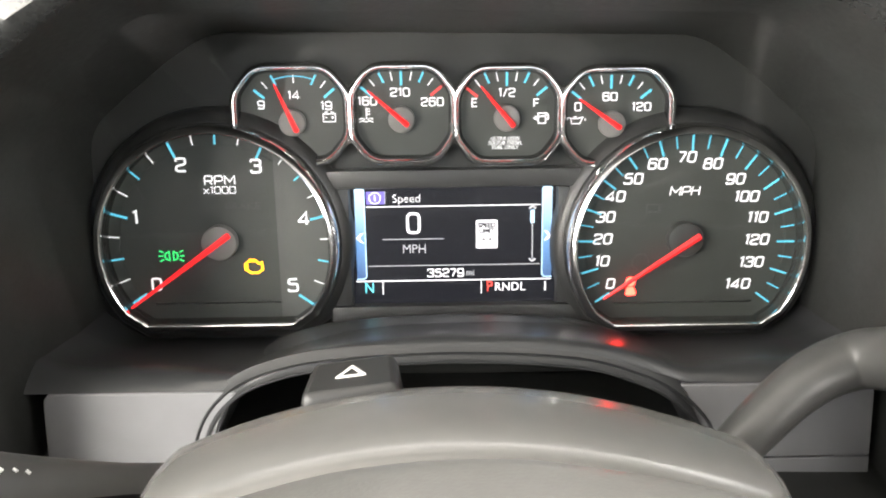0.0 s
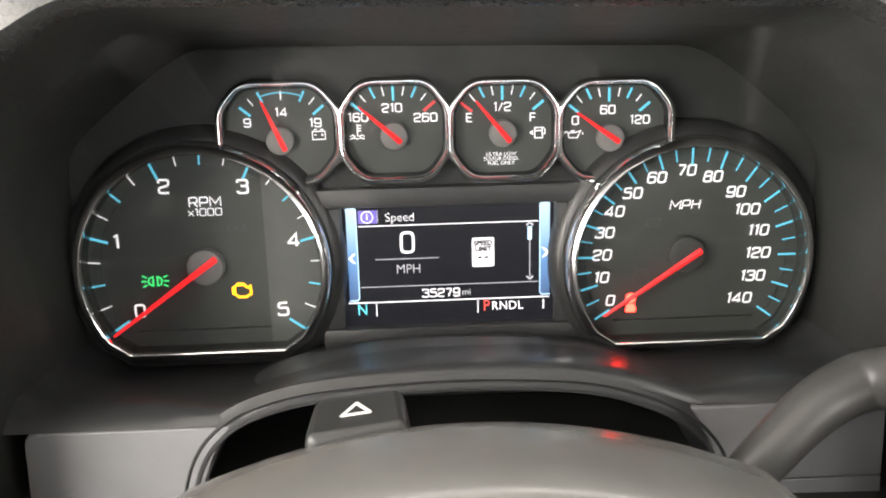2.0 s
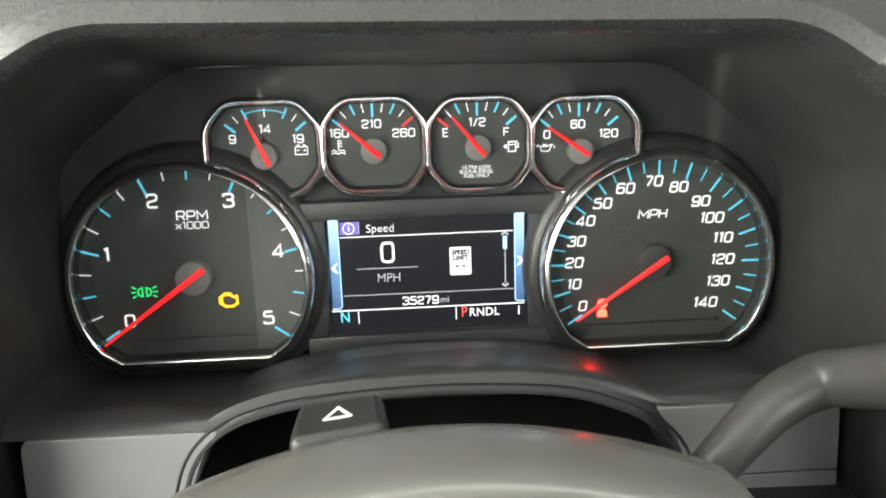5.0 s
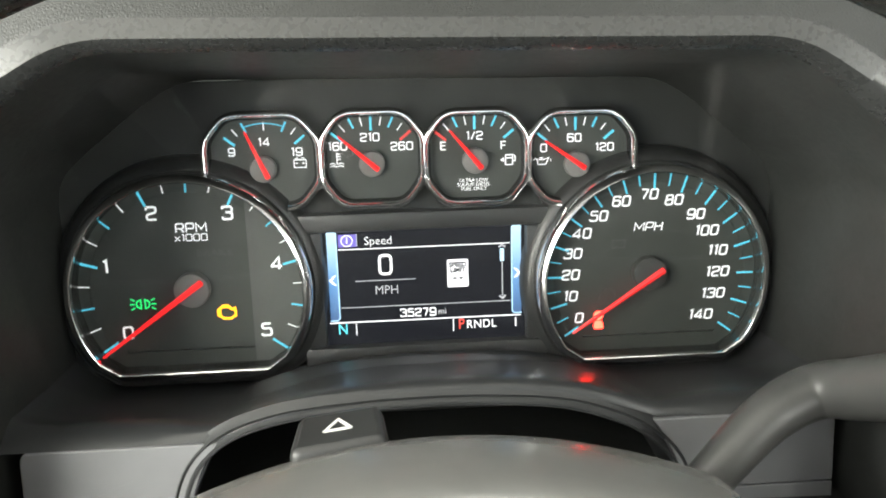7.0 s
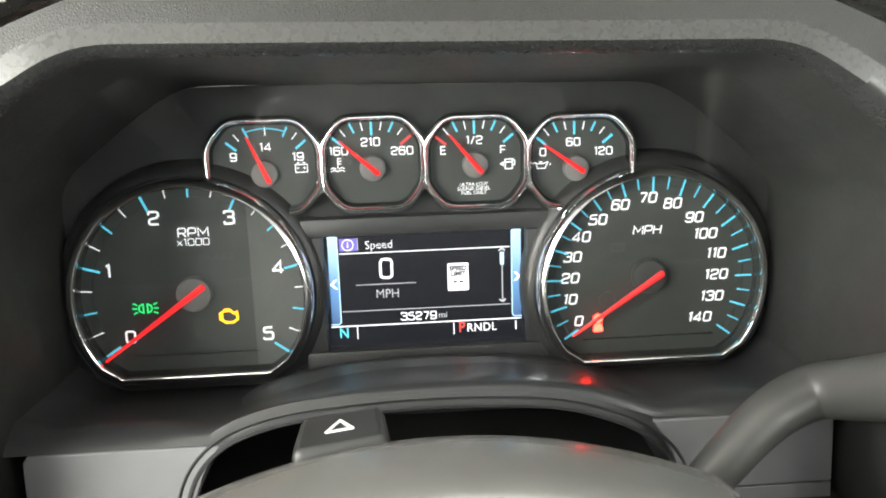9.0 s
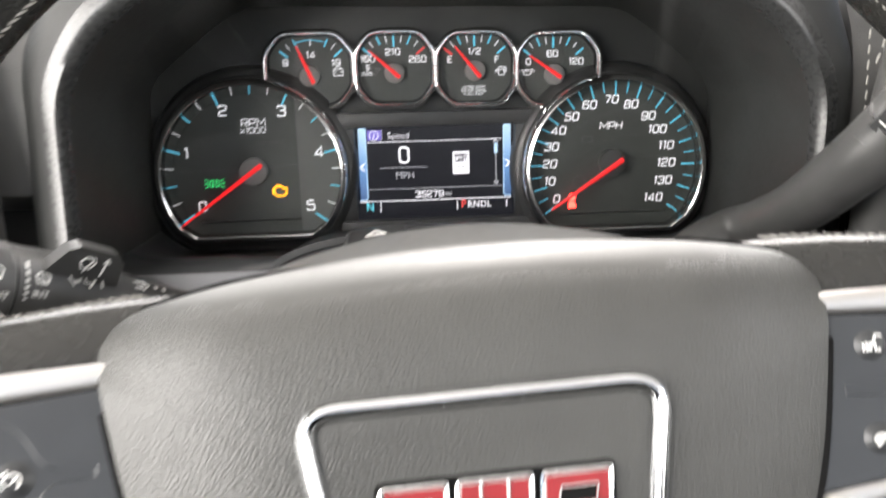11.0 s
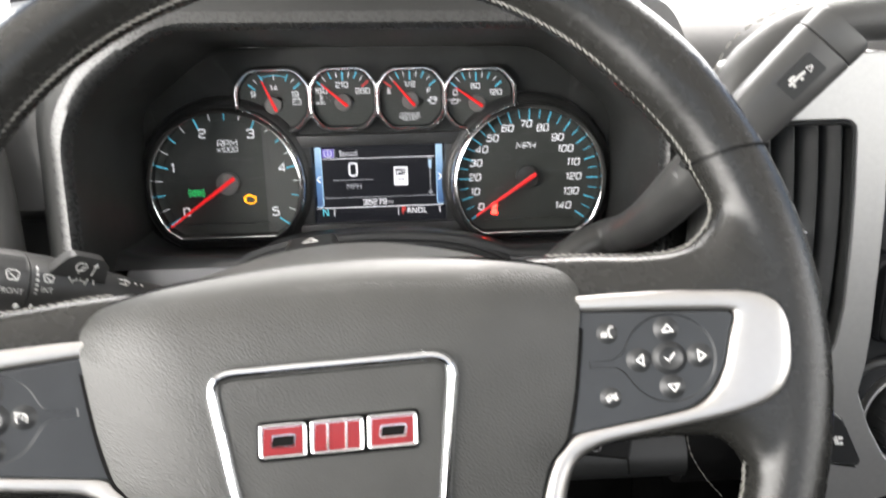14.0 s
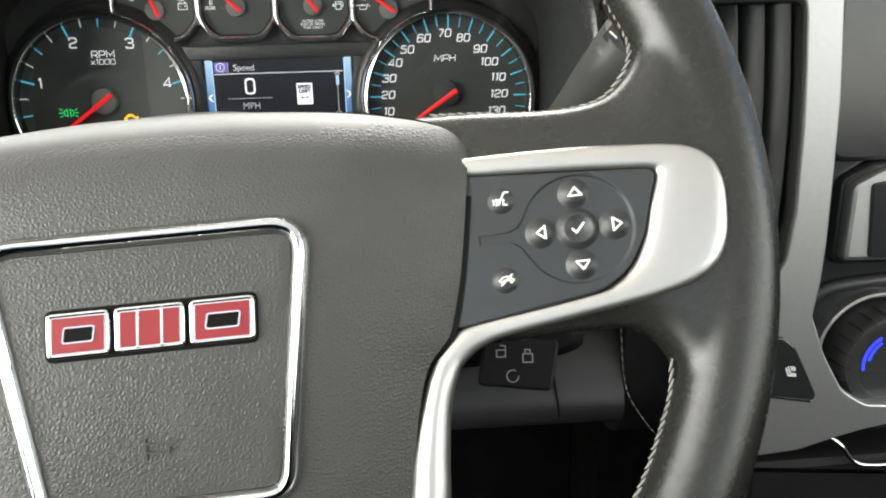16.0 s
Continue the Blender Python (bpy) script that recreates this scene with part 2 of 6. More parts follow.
def smooth_path(pts, steps=8):
    """A Catmull-Rom curve through the points."""
    pts = [Vector(p) for p in pts]
    ext = [2 * pts[0] - pts[1], *pts, 2 * pts[-1] - pts[-2]]
    out = []
    for i in range(1, len(ext) - 2):
        p0, p1, p2, p3 = ext[i - 1:i + 3]
        for j in range(steps):
            t = j / steps
            out.append(0.5 * (2 * p1 + (p2 - p0) * t + (2 * p0 - 5 * p1 + 4 * p2 - p3) * t * t + (3 * p1 - p0 - 3 * p2 + p3) * t ** 3))
    return out + [pts[-1]]


def tube(pts, radii, n=20, section=None, up=(0, 0, 1), caps=True, bm=None, closed=False):
    """A swept tube; section(angle, i) gives (side, up) offsets in radii."""
    bm = bm or bmesh.new()
    pts = [Vector(p) for p in pts]
    k, rings = len(pts), []
    for i, p in enumerate(pts):
        a = pts[i - 1] if (i or closed) else p
        b = pts[(i + 1) % k] if (i < k - 1 or closed) else p
        d = (b - a).normalized()
        u = Vector(up)
        side = d.cross(u).normalized()
        u = side.cross(d).normalized()
        r = radii[i] if isinstance(radii, (list, tuple)) else radii
        ring = []
        for j in range(n):
            an = 2 * math.pi * j / n
            cx, cy = section(an, i) if section else (math.cos(an), math.sin(an))
            ring.append(p + side * (cx * r) + u * (cy * r))
        rings.append(ring)
    if closed:
        vs = [[bm.verts.new(q) for q in ring] for ring in rings]
        for i in range(k):
            a, b = vs[i], vs[(i + 1) % k]
            for j in range(n):
                bm.faces.new((a[j], a[(j + 1) % n], b[(j + 1) % n], b[j]))
    else:
        bridge(bm, rings, True, caps, caps)
    return bm


def words(text, size, x, y, z, depth=0.0003, align='CENTER', stretch=1.0, slant=0.0, lift=None, spacing=1.0, thin=0.0):
    """Raised lettering in the built-in font, its middle at (x, y)."""
    cu = bpy.data.curves.new("lettering", 'FONT')
    cu.body, cu.size, cu.align_x, cu.align_y, cu.extrude, cu.shear = text, size, align, 'CENTER', depth, slant
    cu.resolution_u, cu.space_character, cu.offset = 3, spacing, thin * size
    ob = bpy.data.objects.new("lettering", cu)
    scene.collection.objects.link(ob)
    me = bpy.data.meshes.new_from_object(ob.evaluated_get(bpy.context.evaluated_depsgraph_get()))
    bm = bmesh.new()
    bm.from_mesh(me)
    bpy.data.objects.remove(ob)
    bpy.data.curves.remove(cu)
    bpy.data.meshes.remove(me)
    for v in bm.verts:
        v.co = Vector((x + v.co.x * stretch, y + v.co.y, z + v.co.z))
        if lift:
            v.co.z += lift(v.co.x, v.co.y)
    return bm


def strokes(lines, w, z, depth=0.0003, bm=None, lift=None):
    """Flat raised lines of width w along polylines."""
    bm = bm or bmesh.new()
    for line in lines:
        for (x0, y0), (x1, y1) in zip(line, line[1:]):
            d = Vector((x1 - x0, y1 - y0))
            if d.length < 1e-7:
                continue
            d.normalize()
            s, e = Vector((-d.y, d.x)) * w / 2, d * w * 0.3
            q = [Vector((x0, y0)) - e + s, Vector((x0, y0)) - e - s, Vector((x1, y1)) + e - s, Vector((x1, y1)) + e + s]
            rings = [[(p.x, p.y, zz + (lift(p.x, p.y) if lift else 0)) for p in q] for zz in (z, z + depth)]
            bridge(bm, rings, True, True, True)
    return bm


def ribbon(lines, w, z, depth=0.0003, bm=None):
    """Raised lines of even width along polylines of (x, y), mitred at their corners; a line that ends where it begins is closed."""
    bm = bm or bmesh.new()
    for line in lines:
        pts = [Vector(p) for p in line]
        closed = (pts[0] - pts[-1]).length < 1e-7
        pts = pts[:-1] if closed else pts
        k, left, right = len(pts), [], []
        for i, p in enumerate(pts):
            d0 = (p - pts[i - 1]).normalized() if (i or closed) else None
            d1 = (pts[(i + 1) % k] - p).normalized() if (i < k - 1 or closed) else None
            d0, d1 = d0 or d1, d1 or d0
            n = Vector((-d0.y - d1.y, d0.x + d1.x))
            n = n / max(n.length_squared, 0.8) * w
            left.append(p + n)
            right.append(p - n)
        rows = [[(*p, z) for p in left], [(*p, z + depth) for p in left], [(*p, z + depth) for p in right], [(*p, z) for p in right]]
        vs = [[bm.verts.new(p) for p in row] for row in rows]
        for i in range(k if closed else k - 1):
            j = (i + 1) % k
            for a, b in ((0, 1), (1, 2), (2, 3)):
                bm.faces.new((vs[a][i], vs[b][i], vs[b][j], vs[a][j]))
        if not closed:
            for i in (0, k - 1):
                bm.faces.new([row[i] for row in vs])
    return bm


# squarish technical lettering of the dials: centre lines in a unit box, and the width of each character
GLYPHS = {
    "0": (1, [[(0, 0), (1, 0), (1, 1), (0, 1), (0, 0)]]),
    "1": (0.42, [[(0, 0.90), (0.75, 1), (0.75, 0)]]),
    "2": (1, [[(0, 0.76), (0, 1), (1, 1), (1, 0.56), (0, 0.40), (0, 0), (1, 0)]]),
    "3": (1, [[(0, 0.80), (0, 1), (1, 1), (1, 0.54), (0.32, 0.54)], [(0.6, 0.54), (1, 0.50), (1, 0), (0, 0), (0, 0.20)]]),
    "4": (1.08, [[(0.74, 0), (0.74, 1), (0, 0.32), (0, 0.25), (1, 0.25)]]),
    "5": (1, [[(0.95, 1), (0.04, 1), (0.02, 0.58), (1, 0.60), (1, 0), (0, 0), (0, 0.18)]]),
    "6": (1, [[(0.96, 0.82), (0.96, 1), (0, 1), (0, 0), (1, 0), (1, 0.58), (0.06, 0.58)]]),
    "7": (0.95, [[(0, 1), (1, 1), (0.40, 0)]]),
    "8": (1, [[(0.06, 0.54), (0.06, 1), (0.94, 1), (0.94, 0.54)], [(0, 0), (1, 0), (1, 0.54), (0, 0.54), (0, 0)]]),
    "9": (1, [[(0.04, 0.18), (0.04, 0), (1, 0), (1, 1), (0, 1), (0, 0.42), (0.94, 0.42)]]),
    "R": (1, [[(0, 0), (0, 1), (1, 1), (1, 0.42), (0.04, 0.42)], [(0.56, 0.42), (1, 0)]]),
    "P": (1, [[(0, 0), (0, 1), (1, 1), (1, 0.40), (0.04, 0.40)]]),
    "M": (1.3, [[(0, 0), (0, 1), (0.5, 0.30), (1, 1), (1, 0)]]),
    "H": (1, [[(0, 0), (0, 1)], [(1, 0), (1, 1)], [(0.05, 0.52), (0.95, 0.52)]]),
    "E": (0.85, [[(1, 1), (0, 1), (0, 0), (1, 0)], [(0.05, 0.52), (0.9, 0.52)]]),
    "F": (0.85, [[(1, 1), (0, 1), (0, 0)], [(0.05, 0.50), (0.9, 0.50)]]),
    "X": (0.9, [[(0, 0), (1, 0.72)], [(0, 0.72), (1, 0)]]),
    "/": (0.6, [[(0, 0), (1, 1)]]),
}


def figures(text, h, x, y, z, wide=0.74, weight=0.15, slant=0.0, gap=0.10):
    """Dial lettering of height h, its middle at (x, y)."""
    w, hh = weight * h, h * (1 - weight)
    cx, lines = 0.0, []
    for ch in text:
        cw, shape = GLYPHS[ch]
        cw *= wide * hh
        for line in shape:
            pts = [Vector((cx + a * cw, b * hh)) for a, b in line]
            closed, out = (pts[0] - pts[-1]).length < 1e-7, []
            pts = pts[:-1] if closed else pts
            for i, p in enumerate(pts):
                if not closed and i in (0, len(pts) - 1) or ch in "14MX/HEF":
                    out.append(p)
                    continue
                a, b = pts[i - 1] - p, pts[(i + 1) % len(pts)] - p
                r = min(0.20 * hh, a.length * 0.49, b.length * 0.49)
                a, b = p + a.normalized() * r, p + b.normalized() * r
                out += [(1 - t) ** 2 * a + 2 * t * (1 - t) * p + t * t * b for t in (0, 0.33, 0.67, 1)]
            lines.append(out + out[:1] if closed else out)
        cx += cw + w + gap * h
    half_w = (cx - w - gap * h) / 2
    return ribbon([[(x + p.x - half_w + slant * (p.y - hh / 2), y + p.y - hh / 2) for p in line] for line in lines], w, z, 0.0002)


def merge(a, b):
    me = bpy.data.meshes.new("merge")
    b.to_mesh(me)
    b.free()
    a.from_mesh(me)
    bpy.data.meshes.remove(me)
    return a


GRILLE = material("speaker_cloth", (0.065, 0.065, 0.064), 0.6, vary=0.1, scale=20, bump=0.6, bump_scale=420, cells=True)
# left vent's copy of the satin silver, darkened to hold down doorway glare
DIMSILVER = material("dimmed_vent_satin", (0.19, 0.188, 0.195), 0.48, 0.95, vary=0.03, scale=300)
DARKSILVER = material("dark_satin", (0.40, 0.40, 0.395), 0.44, 0.95, vary=0.03, scale=300)


def tab_gradient():
    """Screen colour running from pale blue at the top to deep blue at the foot."""
    m = bpy.data.materials.new("screen_tab")
    m.use_nodes = True
    nt = m.node_tree
    b = nt.nodes["Principled BSDF"]
    co, sep, ramp = nt.nodes.new("ShaderNodeTexCoord"), nt.nodes.new("ShaderNodeSeparateXYZ"), nt.nodes.new("ShaderNodeValToRGB")
    span = nt.nodes.new("ShaderNodeMapRange")
    span.inputs["From Min"].default_value, span.inputs["From Max"].default_value = -0.019, 0.025
    nt.links.new(co.outputs["Object"], sep.inputs[0])
    nt.links.new(sep.outputs["Y"], span.inputs["Value"])
    nt.links.new(span.outputs[0], ramp.inputs[0])
    e = ramp.color_ramp.elements
    e[0].color, e[1].color = (0.02, 0.06, 0.18, 1), (0.50, 0.74, 0.95, 1)
    mid = e.new(0.45)
    mid.color = (0.10, 0.26, 0.55, 1)
    nt.links.new(ramp.outputs[0], b.inputs["Emission Color"])
    b.inputs["Emission Strength"].default_value = 0.75
    b.inputs["Base Color"].default_value = (0.05, 0.08, 0.12, 1)
    return m


LCDTAB = tab_gradient()
PADEDGE = material("edge_vinyl", (0.062, 0.062, 0.060), 0.45, vary=0.1, scale=20, bump=0.25, bump_scale=900, cells=True)


def clear_plastic():
    """Clear sheet: see-through, with the gloss of its surface."""
    m = bpy.data.materials.new("clear_plastic")
    m.use_nodes = True
    nt = m.node_tree
    nt.nodes.clear()
    out, mix = nt.nodes.new("ShaderNodeOutputMaterial"), nt.nodes.new("ShaderNodeMixShader")
    thru, shine, fres = nt.nodes.new("ShaderNodeBsdfTransparent"), nt.nodes.new("ShaderNodeBsdfGlossy"), nt.nodes.new("ShaderNodeLayerWeight")
    shine.inputs["Roughness"].default_value = 0.03
    steep, gloss = nt.nodes.new("ShaderNodeMath"), nt.nodes.new("ShaderNodeMath")
    steep.operation, gloss.operation = 'POWER', 'MULTIPLY_ADD'
    steep.inputs[1].default_value, gloss.inputs[1].default_value, gloss.inputs[2].default_value = 5.0, 0.95, 0.03
    fres.inputs["Blend"].default_value = 0.5
    nt.links.new(fres.outputs["Facing"], steep.inputs[0])
    nt.links.new(steep.outputs[0], gloss.inputs[0])
    nt.links.new(gloss.outputs[0], mix.inputs[0])
    nt.links.new(thru.outputs[0], mix.inputs[1])
    nt.links.new(shine.outputs[0], mix.inputs[2])
    nt.links.new(mix.outputs[0], out.inputs[0])
    return m


CLEAR = clear_plastic()

KF = CF @ pose(0, 0, 0, 90, 0, 0)      # cluster face: x right, y up the face, z towards the driver
WF = CF @ pose(-0.0063, -0.3108, -0.028, 69, 0, 0) @ pose(0, 0, 0, 0, 0, 3.05)   # wheel: the same axes, turned a little

# ---- dashboard and cab ----
def slab(name, lo, hi, mat, label, kind="structure", category="wall"):
    x0, y0, z0 = lo
    x1, y1, z1 = hi
    ob = part(name, loft([(x0, y0), (x1, y0), (x1, y1), (x0, y1)], [(0, z0), (0, z1)]), mat)
    return tagged(ob, label, category, "", kind)


slab("floor", (-0.75, -1.6, -0.06), (1.05, 0.75, 0.0), SHADECARPET, "dark carpeted cab floor with the footwell shade in its colour", category="floor")
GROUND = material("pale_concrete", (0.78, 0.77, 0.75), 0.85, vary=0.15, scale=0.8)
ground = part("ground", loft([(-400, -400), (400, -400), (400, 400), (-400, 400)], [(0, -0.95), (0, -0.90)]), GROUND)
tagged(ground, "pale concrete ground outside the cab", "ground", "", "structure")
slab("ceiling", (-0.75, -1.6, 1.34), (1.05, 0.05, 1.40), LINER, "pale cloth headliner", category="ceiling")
slab("wall_rear", (-0.75, -1.66, 0.0), (1.05, -1.6, 0.95), SHADECARPET, "dark trim behind the seats")
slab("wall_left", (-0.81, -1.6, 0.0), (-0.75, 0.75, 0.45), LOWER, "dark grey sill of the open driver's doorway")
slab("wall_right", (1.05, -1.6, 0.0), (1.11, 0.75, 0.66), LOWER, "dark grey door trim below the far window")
slab("wall_front", (-0.75, 0.78, 0.0), (1.05, 0.84, 0.66), SHADECARPET, "dark bulkhead under the windshield")
slab("trim_left", (-0.80, -1.6, 1.20), (-0.74, 0.05, 1.34), LINER, "pale trim above the side window", category="trim")
slab("trim_right", (1.04, -1.6, 1.20), (1.10, 0.05, 1.34), LINER, "pale trim above the far window", category="trim")


def extrude_x(prof, x0, x1, n=1, shift=None):
    """A profile of (y, z) points carried along x."""
    bm = bmesh.new()
    rings = []
    for i in range(n + 1):
        x = x0 + (x1 - x0) * i / n
        rings.append([(x, y, z + (shift(x, y) if shift else 0)) for y, z in prof])
    bridge(bm, rings, True, True, True)
    return bm


dash = thing("dashboard", CF, "dark grey padded dashboard with stitched edges", "dashboard", kind="structure")
TOPP = [(0.80, 0.200), (0.45, 0.170), (0.25, 0.150), (0.05, 0.133), (-0.05, 0.122), (-0.095, 0.105), (-0.118, 0.080), (-0.125, 0.050), (-0.122, 0.010), (-0.105, 0.0), (0.80, -0.02)]
TOPP = [(p.x, p.y) for p in smooth_path([(y, z, 0) for y, z in TOPP[:9]], 4)] + TOPP[9:]
def crown(x, y):
    """The dash top falls away towards the door."""
    t = min(max((y + 0.03) / 0.20, 0.0), 1.0)
    return -0.11 * max(-0.19 - x, 0.0) * t * t * (3 - 2 * t)


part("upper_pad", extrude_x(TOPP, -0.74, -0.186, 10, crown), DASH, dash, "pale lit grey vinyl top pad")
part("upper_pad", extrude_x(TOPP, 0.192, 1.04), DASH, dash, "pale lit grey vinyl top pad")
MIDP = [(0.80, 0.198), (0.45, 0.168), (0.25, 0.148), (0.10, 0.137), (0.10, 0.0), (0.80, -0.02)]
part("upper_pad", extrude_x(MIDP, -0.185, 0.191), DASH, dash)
LOWP = [(p.x, p.y) for p in smooth_path([(-0.105, 0.004, 0), (-0.118, -0.03, 0), (-0.123, -0.10, 0), (-0.122, -0.160, 0), (-0.116, -0.185, 0), (-0.098, -0.203, 0), (-0.070, -0.208, 0)], 4)] + [(0.3, -0.21), (0.3, 0.004)]
UNDER = [(-0.075, -0.202), (-0.060, -0.32), (0.02, -0.66), (0.30, -0.68), (0.30, -0.202)]
RIDGE = [(-0.105, 0.004), (-0.118, -0.03), (-0.121, -0.10), (-0.118, -0.1495), (-0.128, -0.1525), (-0.140, -0.1545), (-0.1445, -0.158), (-0.1450, -0.162), (-0.1425, -0.1662), (-0.134, -0.1688), (-0.132, -0.1715), (-0.139, -0.1735), (-0.1395, -0.1758), (-0.130, -0.1775), (-0.10, -0.182), (0.3, -0.21), (0.3, 0.004)]
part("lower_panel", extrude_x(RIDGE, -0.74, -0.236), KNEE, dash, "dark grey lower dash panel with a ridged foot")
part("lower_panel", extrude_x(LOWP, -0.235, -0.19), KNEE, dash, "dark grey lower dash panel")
part("lower_panel", extrude_x(LOWP, 0.20, 1.04), FOBSHADE, dash, "black lower dash panel")
# the near-black lining stands for the shade under the dash
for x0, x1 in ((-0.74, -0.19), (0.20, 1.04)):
    part("footwell_panel", extrude_x(UNDER, x0, x1), SHADECARPET, dash, "footwell lining, near-black for the deep shade there")
part("footwell_panel", extrude_x([(0.0, -0.17), (0.01, -0.30), (0.05, -0.66), (0.30, -0.68), (0.30, -0.17)], -0.189, 0.199), SHADECARPET, dash, "footwell lining, near-black for the deep shade there")

# hood over the cluster: a tunnel with a rounded lip, in the cluster's face frame
hood = thing("cluster_hood", KF @ pose(0, 0, 0, 0, 0, -1.2), "dark grey moulded hood around the instruments", "instrument hood")


def octo(top, hw, side, cham, bottom):
    up = top - 0.108
    m0, m1 = (0.1340 + (side - 0.1735), 0.0940 + up * 0.93), (0.1560 + (side - 0.1735), 0.0772 + up)
    return [(-side, bottom), (side, bottom), (side, cham - 0.004), m1, m0, (hw, top), (-hw, top), (-m0[0], m0[1]), (-m1[0], m1[1]), (-side, cham - 0.004)]


def hood_shell():
    secs = []
    for z, o, r in ((-0.006, octo(0.097, 0.112, 0.172, 0.055, -0.070), 0.05), (0.060, octo(0.102, 0.112, 0.172, 0.055, -0.075), 0.055), (0.112, octo(0.1075, 0.112, 0.1720, 0.055, -0.080), 0.06),
                    (0.124, octo(0.1085, 0.112, 0.1725, 0.055, -0.080), 0.06), (0.1295, octo(0.1100, 0.1125, 0.1740, 0.0555, -0.080), 0.06), (0.1320, octo(0.1125, 0.113, 0.1765, 0.057, -0.080), 0.06), (0.1312, octo(0.1150, 0.114, 0.1795, 0.059, -0.080), 0.06),
                    (0.1302, octo(0.1185, 0.116, 0.1822, 0.061, -0.080), 0.06), (0.1290, octo(0.1255, 0.117, 0.1860, 0.063, -0.080), 0.06), (0.1264, octo(0.1325, 0.119, 0.1905, 0.066, -0.080), 0.06), (0.1200, octo(0.1385, 0.121, 0.1945, 0.068, -0.080), 0.06),
                    (0.1060, octo(0.1425, 0.122, 0.1975, 0.069, -0.080), 0.06), (0.0800, octo(0.1455, 0.123, 0.200, 0.070, -0.080), 0.06), (-0.02, octo(0.1505, 0.124, 0.203, 0.071, -0.080), 0.06), (-0.12, octo(0.1540, 0.125, 0.205, 0.072, -0.080), 0.06)):
        if z < 0.125 and len(secs) > 8:
            # behind the lip the flanks fall away into the dash
            low = min((0.125 - z) / 0.05, 1.0)
            o = [(x, y - low * (0.016 if abs(x) > 0.15 else 0.007) if y > 0.05 and abs(x) > 0.126 else y) for x, y in o]
        secs.append([(x, y, z) for x, y in rounded(o, [0.002, 0.002] + [r] * (len(o) - 2), 6)])
    return secs


secs = hood_shell()
# the front over the lip carries its shade as a darker colour
for name, lo, hi, mat, label in (("tunnel", 0, 4, SHROUD, "dark grey inner walls"), ("lip", 3, 8, LIP, "rounded front lip"), ("brow", 7, 11, BROWSHADE, "grained vinyl front rising over the lip, its shade put into the colour"), ("brow_top", 10, 15, HOODTOP, "grained vinyl top")):
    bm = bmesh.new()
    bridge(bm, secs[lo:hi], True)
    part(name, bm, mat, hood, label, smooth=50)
crest = [p for p in secs[11] if abs(p[0]) < 0.115 and p[1] > 0.02]
part("hood_seam", tube([(x * 1.002, y + 0.0002, z) for x, y, z in crest], 0.0006, 6, up=(0, 0, 1)), DARK, hood, "dark joint along the hood's crest")

# ledge under the dials, with an arch over the column
ledge = thing("lower_bezel", KF, "dark grey ledge under the instruments with an arch for the column", "dash trim")


def arch(x, base, rise, w=0.088):
    """Height of a curve that swells over the column."""
    t = abs(x - 0.002) / w
    return base + (rise * (1 - t ** 2.6) if t < 1 else 0)


def ledge_mesh():
    bm = bmesh.new()
    xs = [-0.178 + 0.356 * i / 90 for i in range(91)]
    prof = [(-0.006, -0.0490, 0.0125), (0.004, -0.0478, 0.0125), (0.030, -0.0440, 0.0135), (0.060, -0.0374, 0.0142), (0.067, -0.0363, 0.0143), (0.0745, -0.0352, 0.0145), (0.0785, -0.0358, 0.0148), (0.0802, -0.0376, 0.0148), (0.0806, -0.0400, 0.0142)]
    # beside the arch the front edge is rounded more broadly
    broad = [(-0.006, -0.0490), (0.004, -0.0478), (0.030, -0.0440), (0.058, -0.0372), (0.0665, -0.0350), (0.0710, -0.0347), (0.0745, -0.0355), (0.0778, -0.0373), (0.0806, -0.0405)]
    wide = lambda x: min(max((abs(x - 0.002) - 0.092) / 0.025, 0), 1)
    cove = lambda x, z: 0.020 * (max(abs(x) - 0.146, 0) / 0.032) ** 2 * max(1 - z / 0.078, 0) ** 0.7
    rows = [[(x, arch(x, b + (b2 - b) * wide(x), r) + cove(x, z), z + (z2 - z) * wide(x)) for x in xs] for (z, b, r), (z2, b2) in zip(prof, broad)]
    bridge(bm, rows, False)
    return bm


part("ledge_top", ledge_mesh(), LOWER, ledge, smooth=50)


def front_mesh():
    """The face below the ledge, cut by the arch."""
    bm = bmesh.new()
    arch_pts = [(-0.108, -0.150), (-0.105, -0.090), (-0.1000, -0.0600), (-0.0880, -0.0440), (-0.0700, -0.0360), (-0.0450, -0.0320), (0.0, -0.0302), (0.0450, -0.0330), (0.0700, -0.0400), (0.0860, -0.0490), (0.0980, -0.0640), (0.104, -0.090), (0.107, -0.150)]
    inner = [(p.x, p.y) for p in smooth_path([(x, y, 0) for x, y in arch_pts], 5)]
    pts = [Vector(p) for p in inner]
    normals = []
    for k, p in enumerate(pts):
        d = pts[min(k + 1, len(pts) - 1)] - pts[max(k - 1, 0)]
        normals.append(Vector((-d.y, d.x)).normalized())
    # two low ridges run side by side round the arch
    prof = [(0.0085, 0.0790), (0.0062, 0.0808), (0.0052, 0.0818), (0.0044, 0.0812), (0.0036, 0.0800), (0.0026, 0.0806), (0.0016, 0.0820), (0.0007, 0.0820), (0.0, 0.0806), (0.0, 0.02)]
    bridge(bm, [[(p.x + n.x * d, p.y + n.y * d, z) for p, n in zip(pts, normals)] for d, z in prof], False)
    return bm


part("arch_lip", front_mesh(), LOWER, ledge, smooth=50)
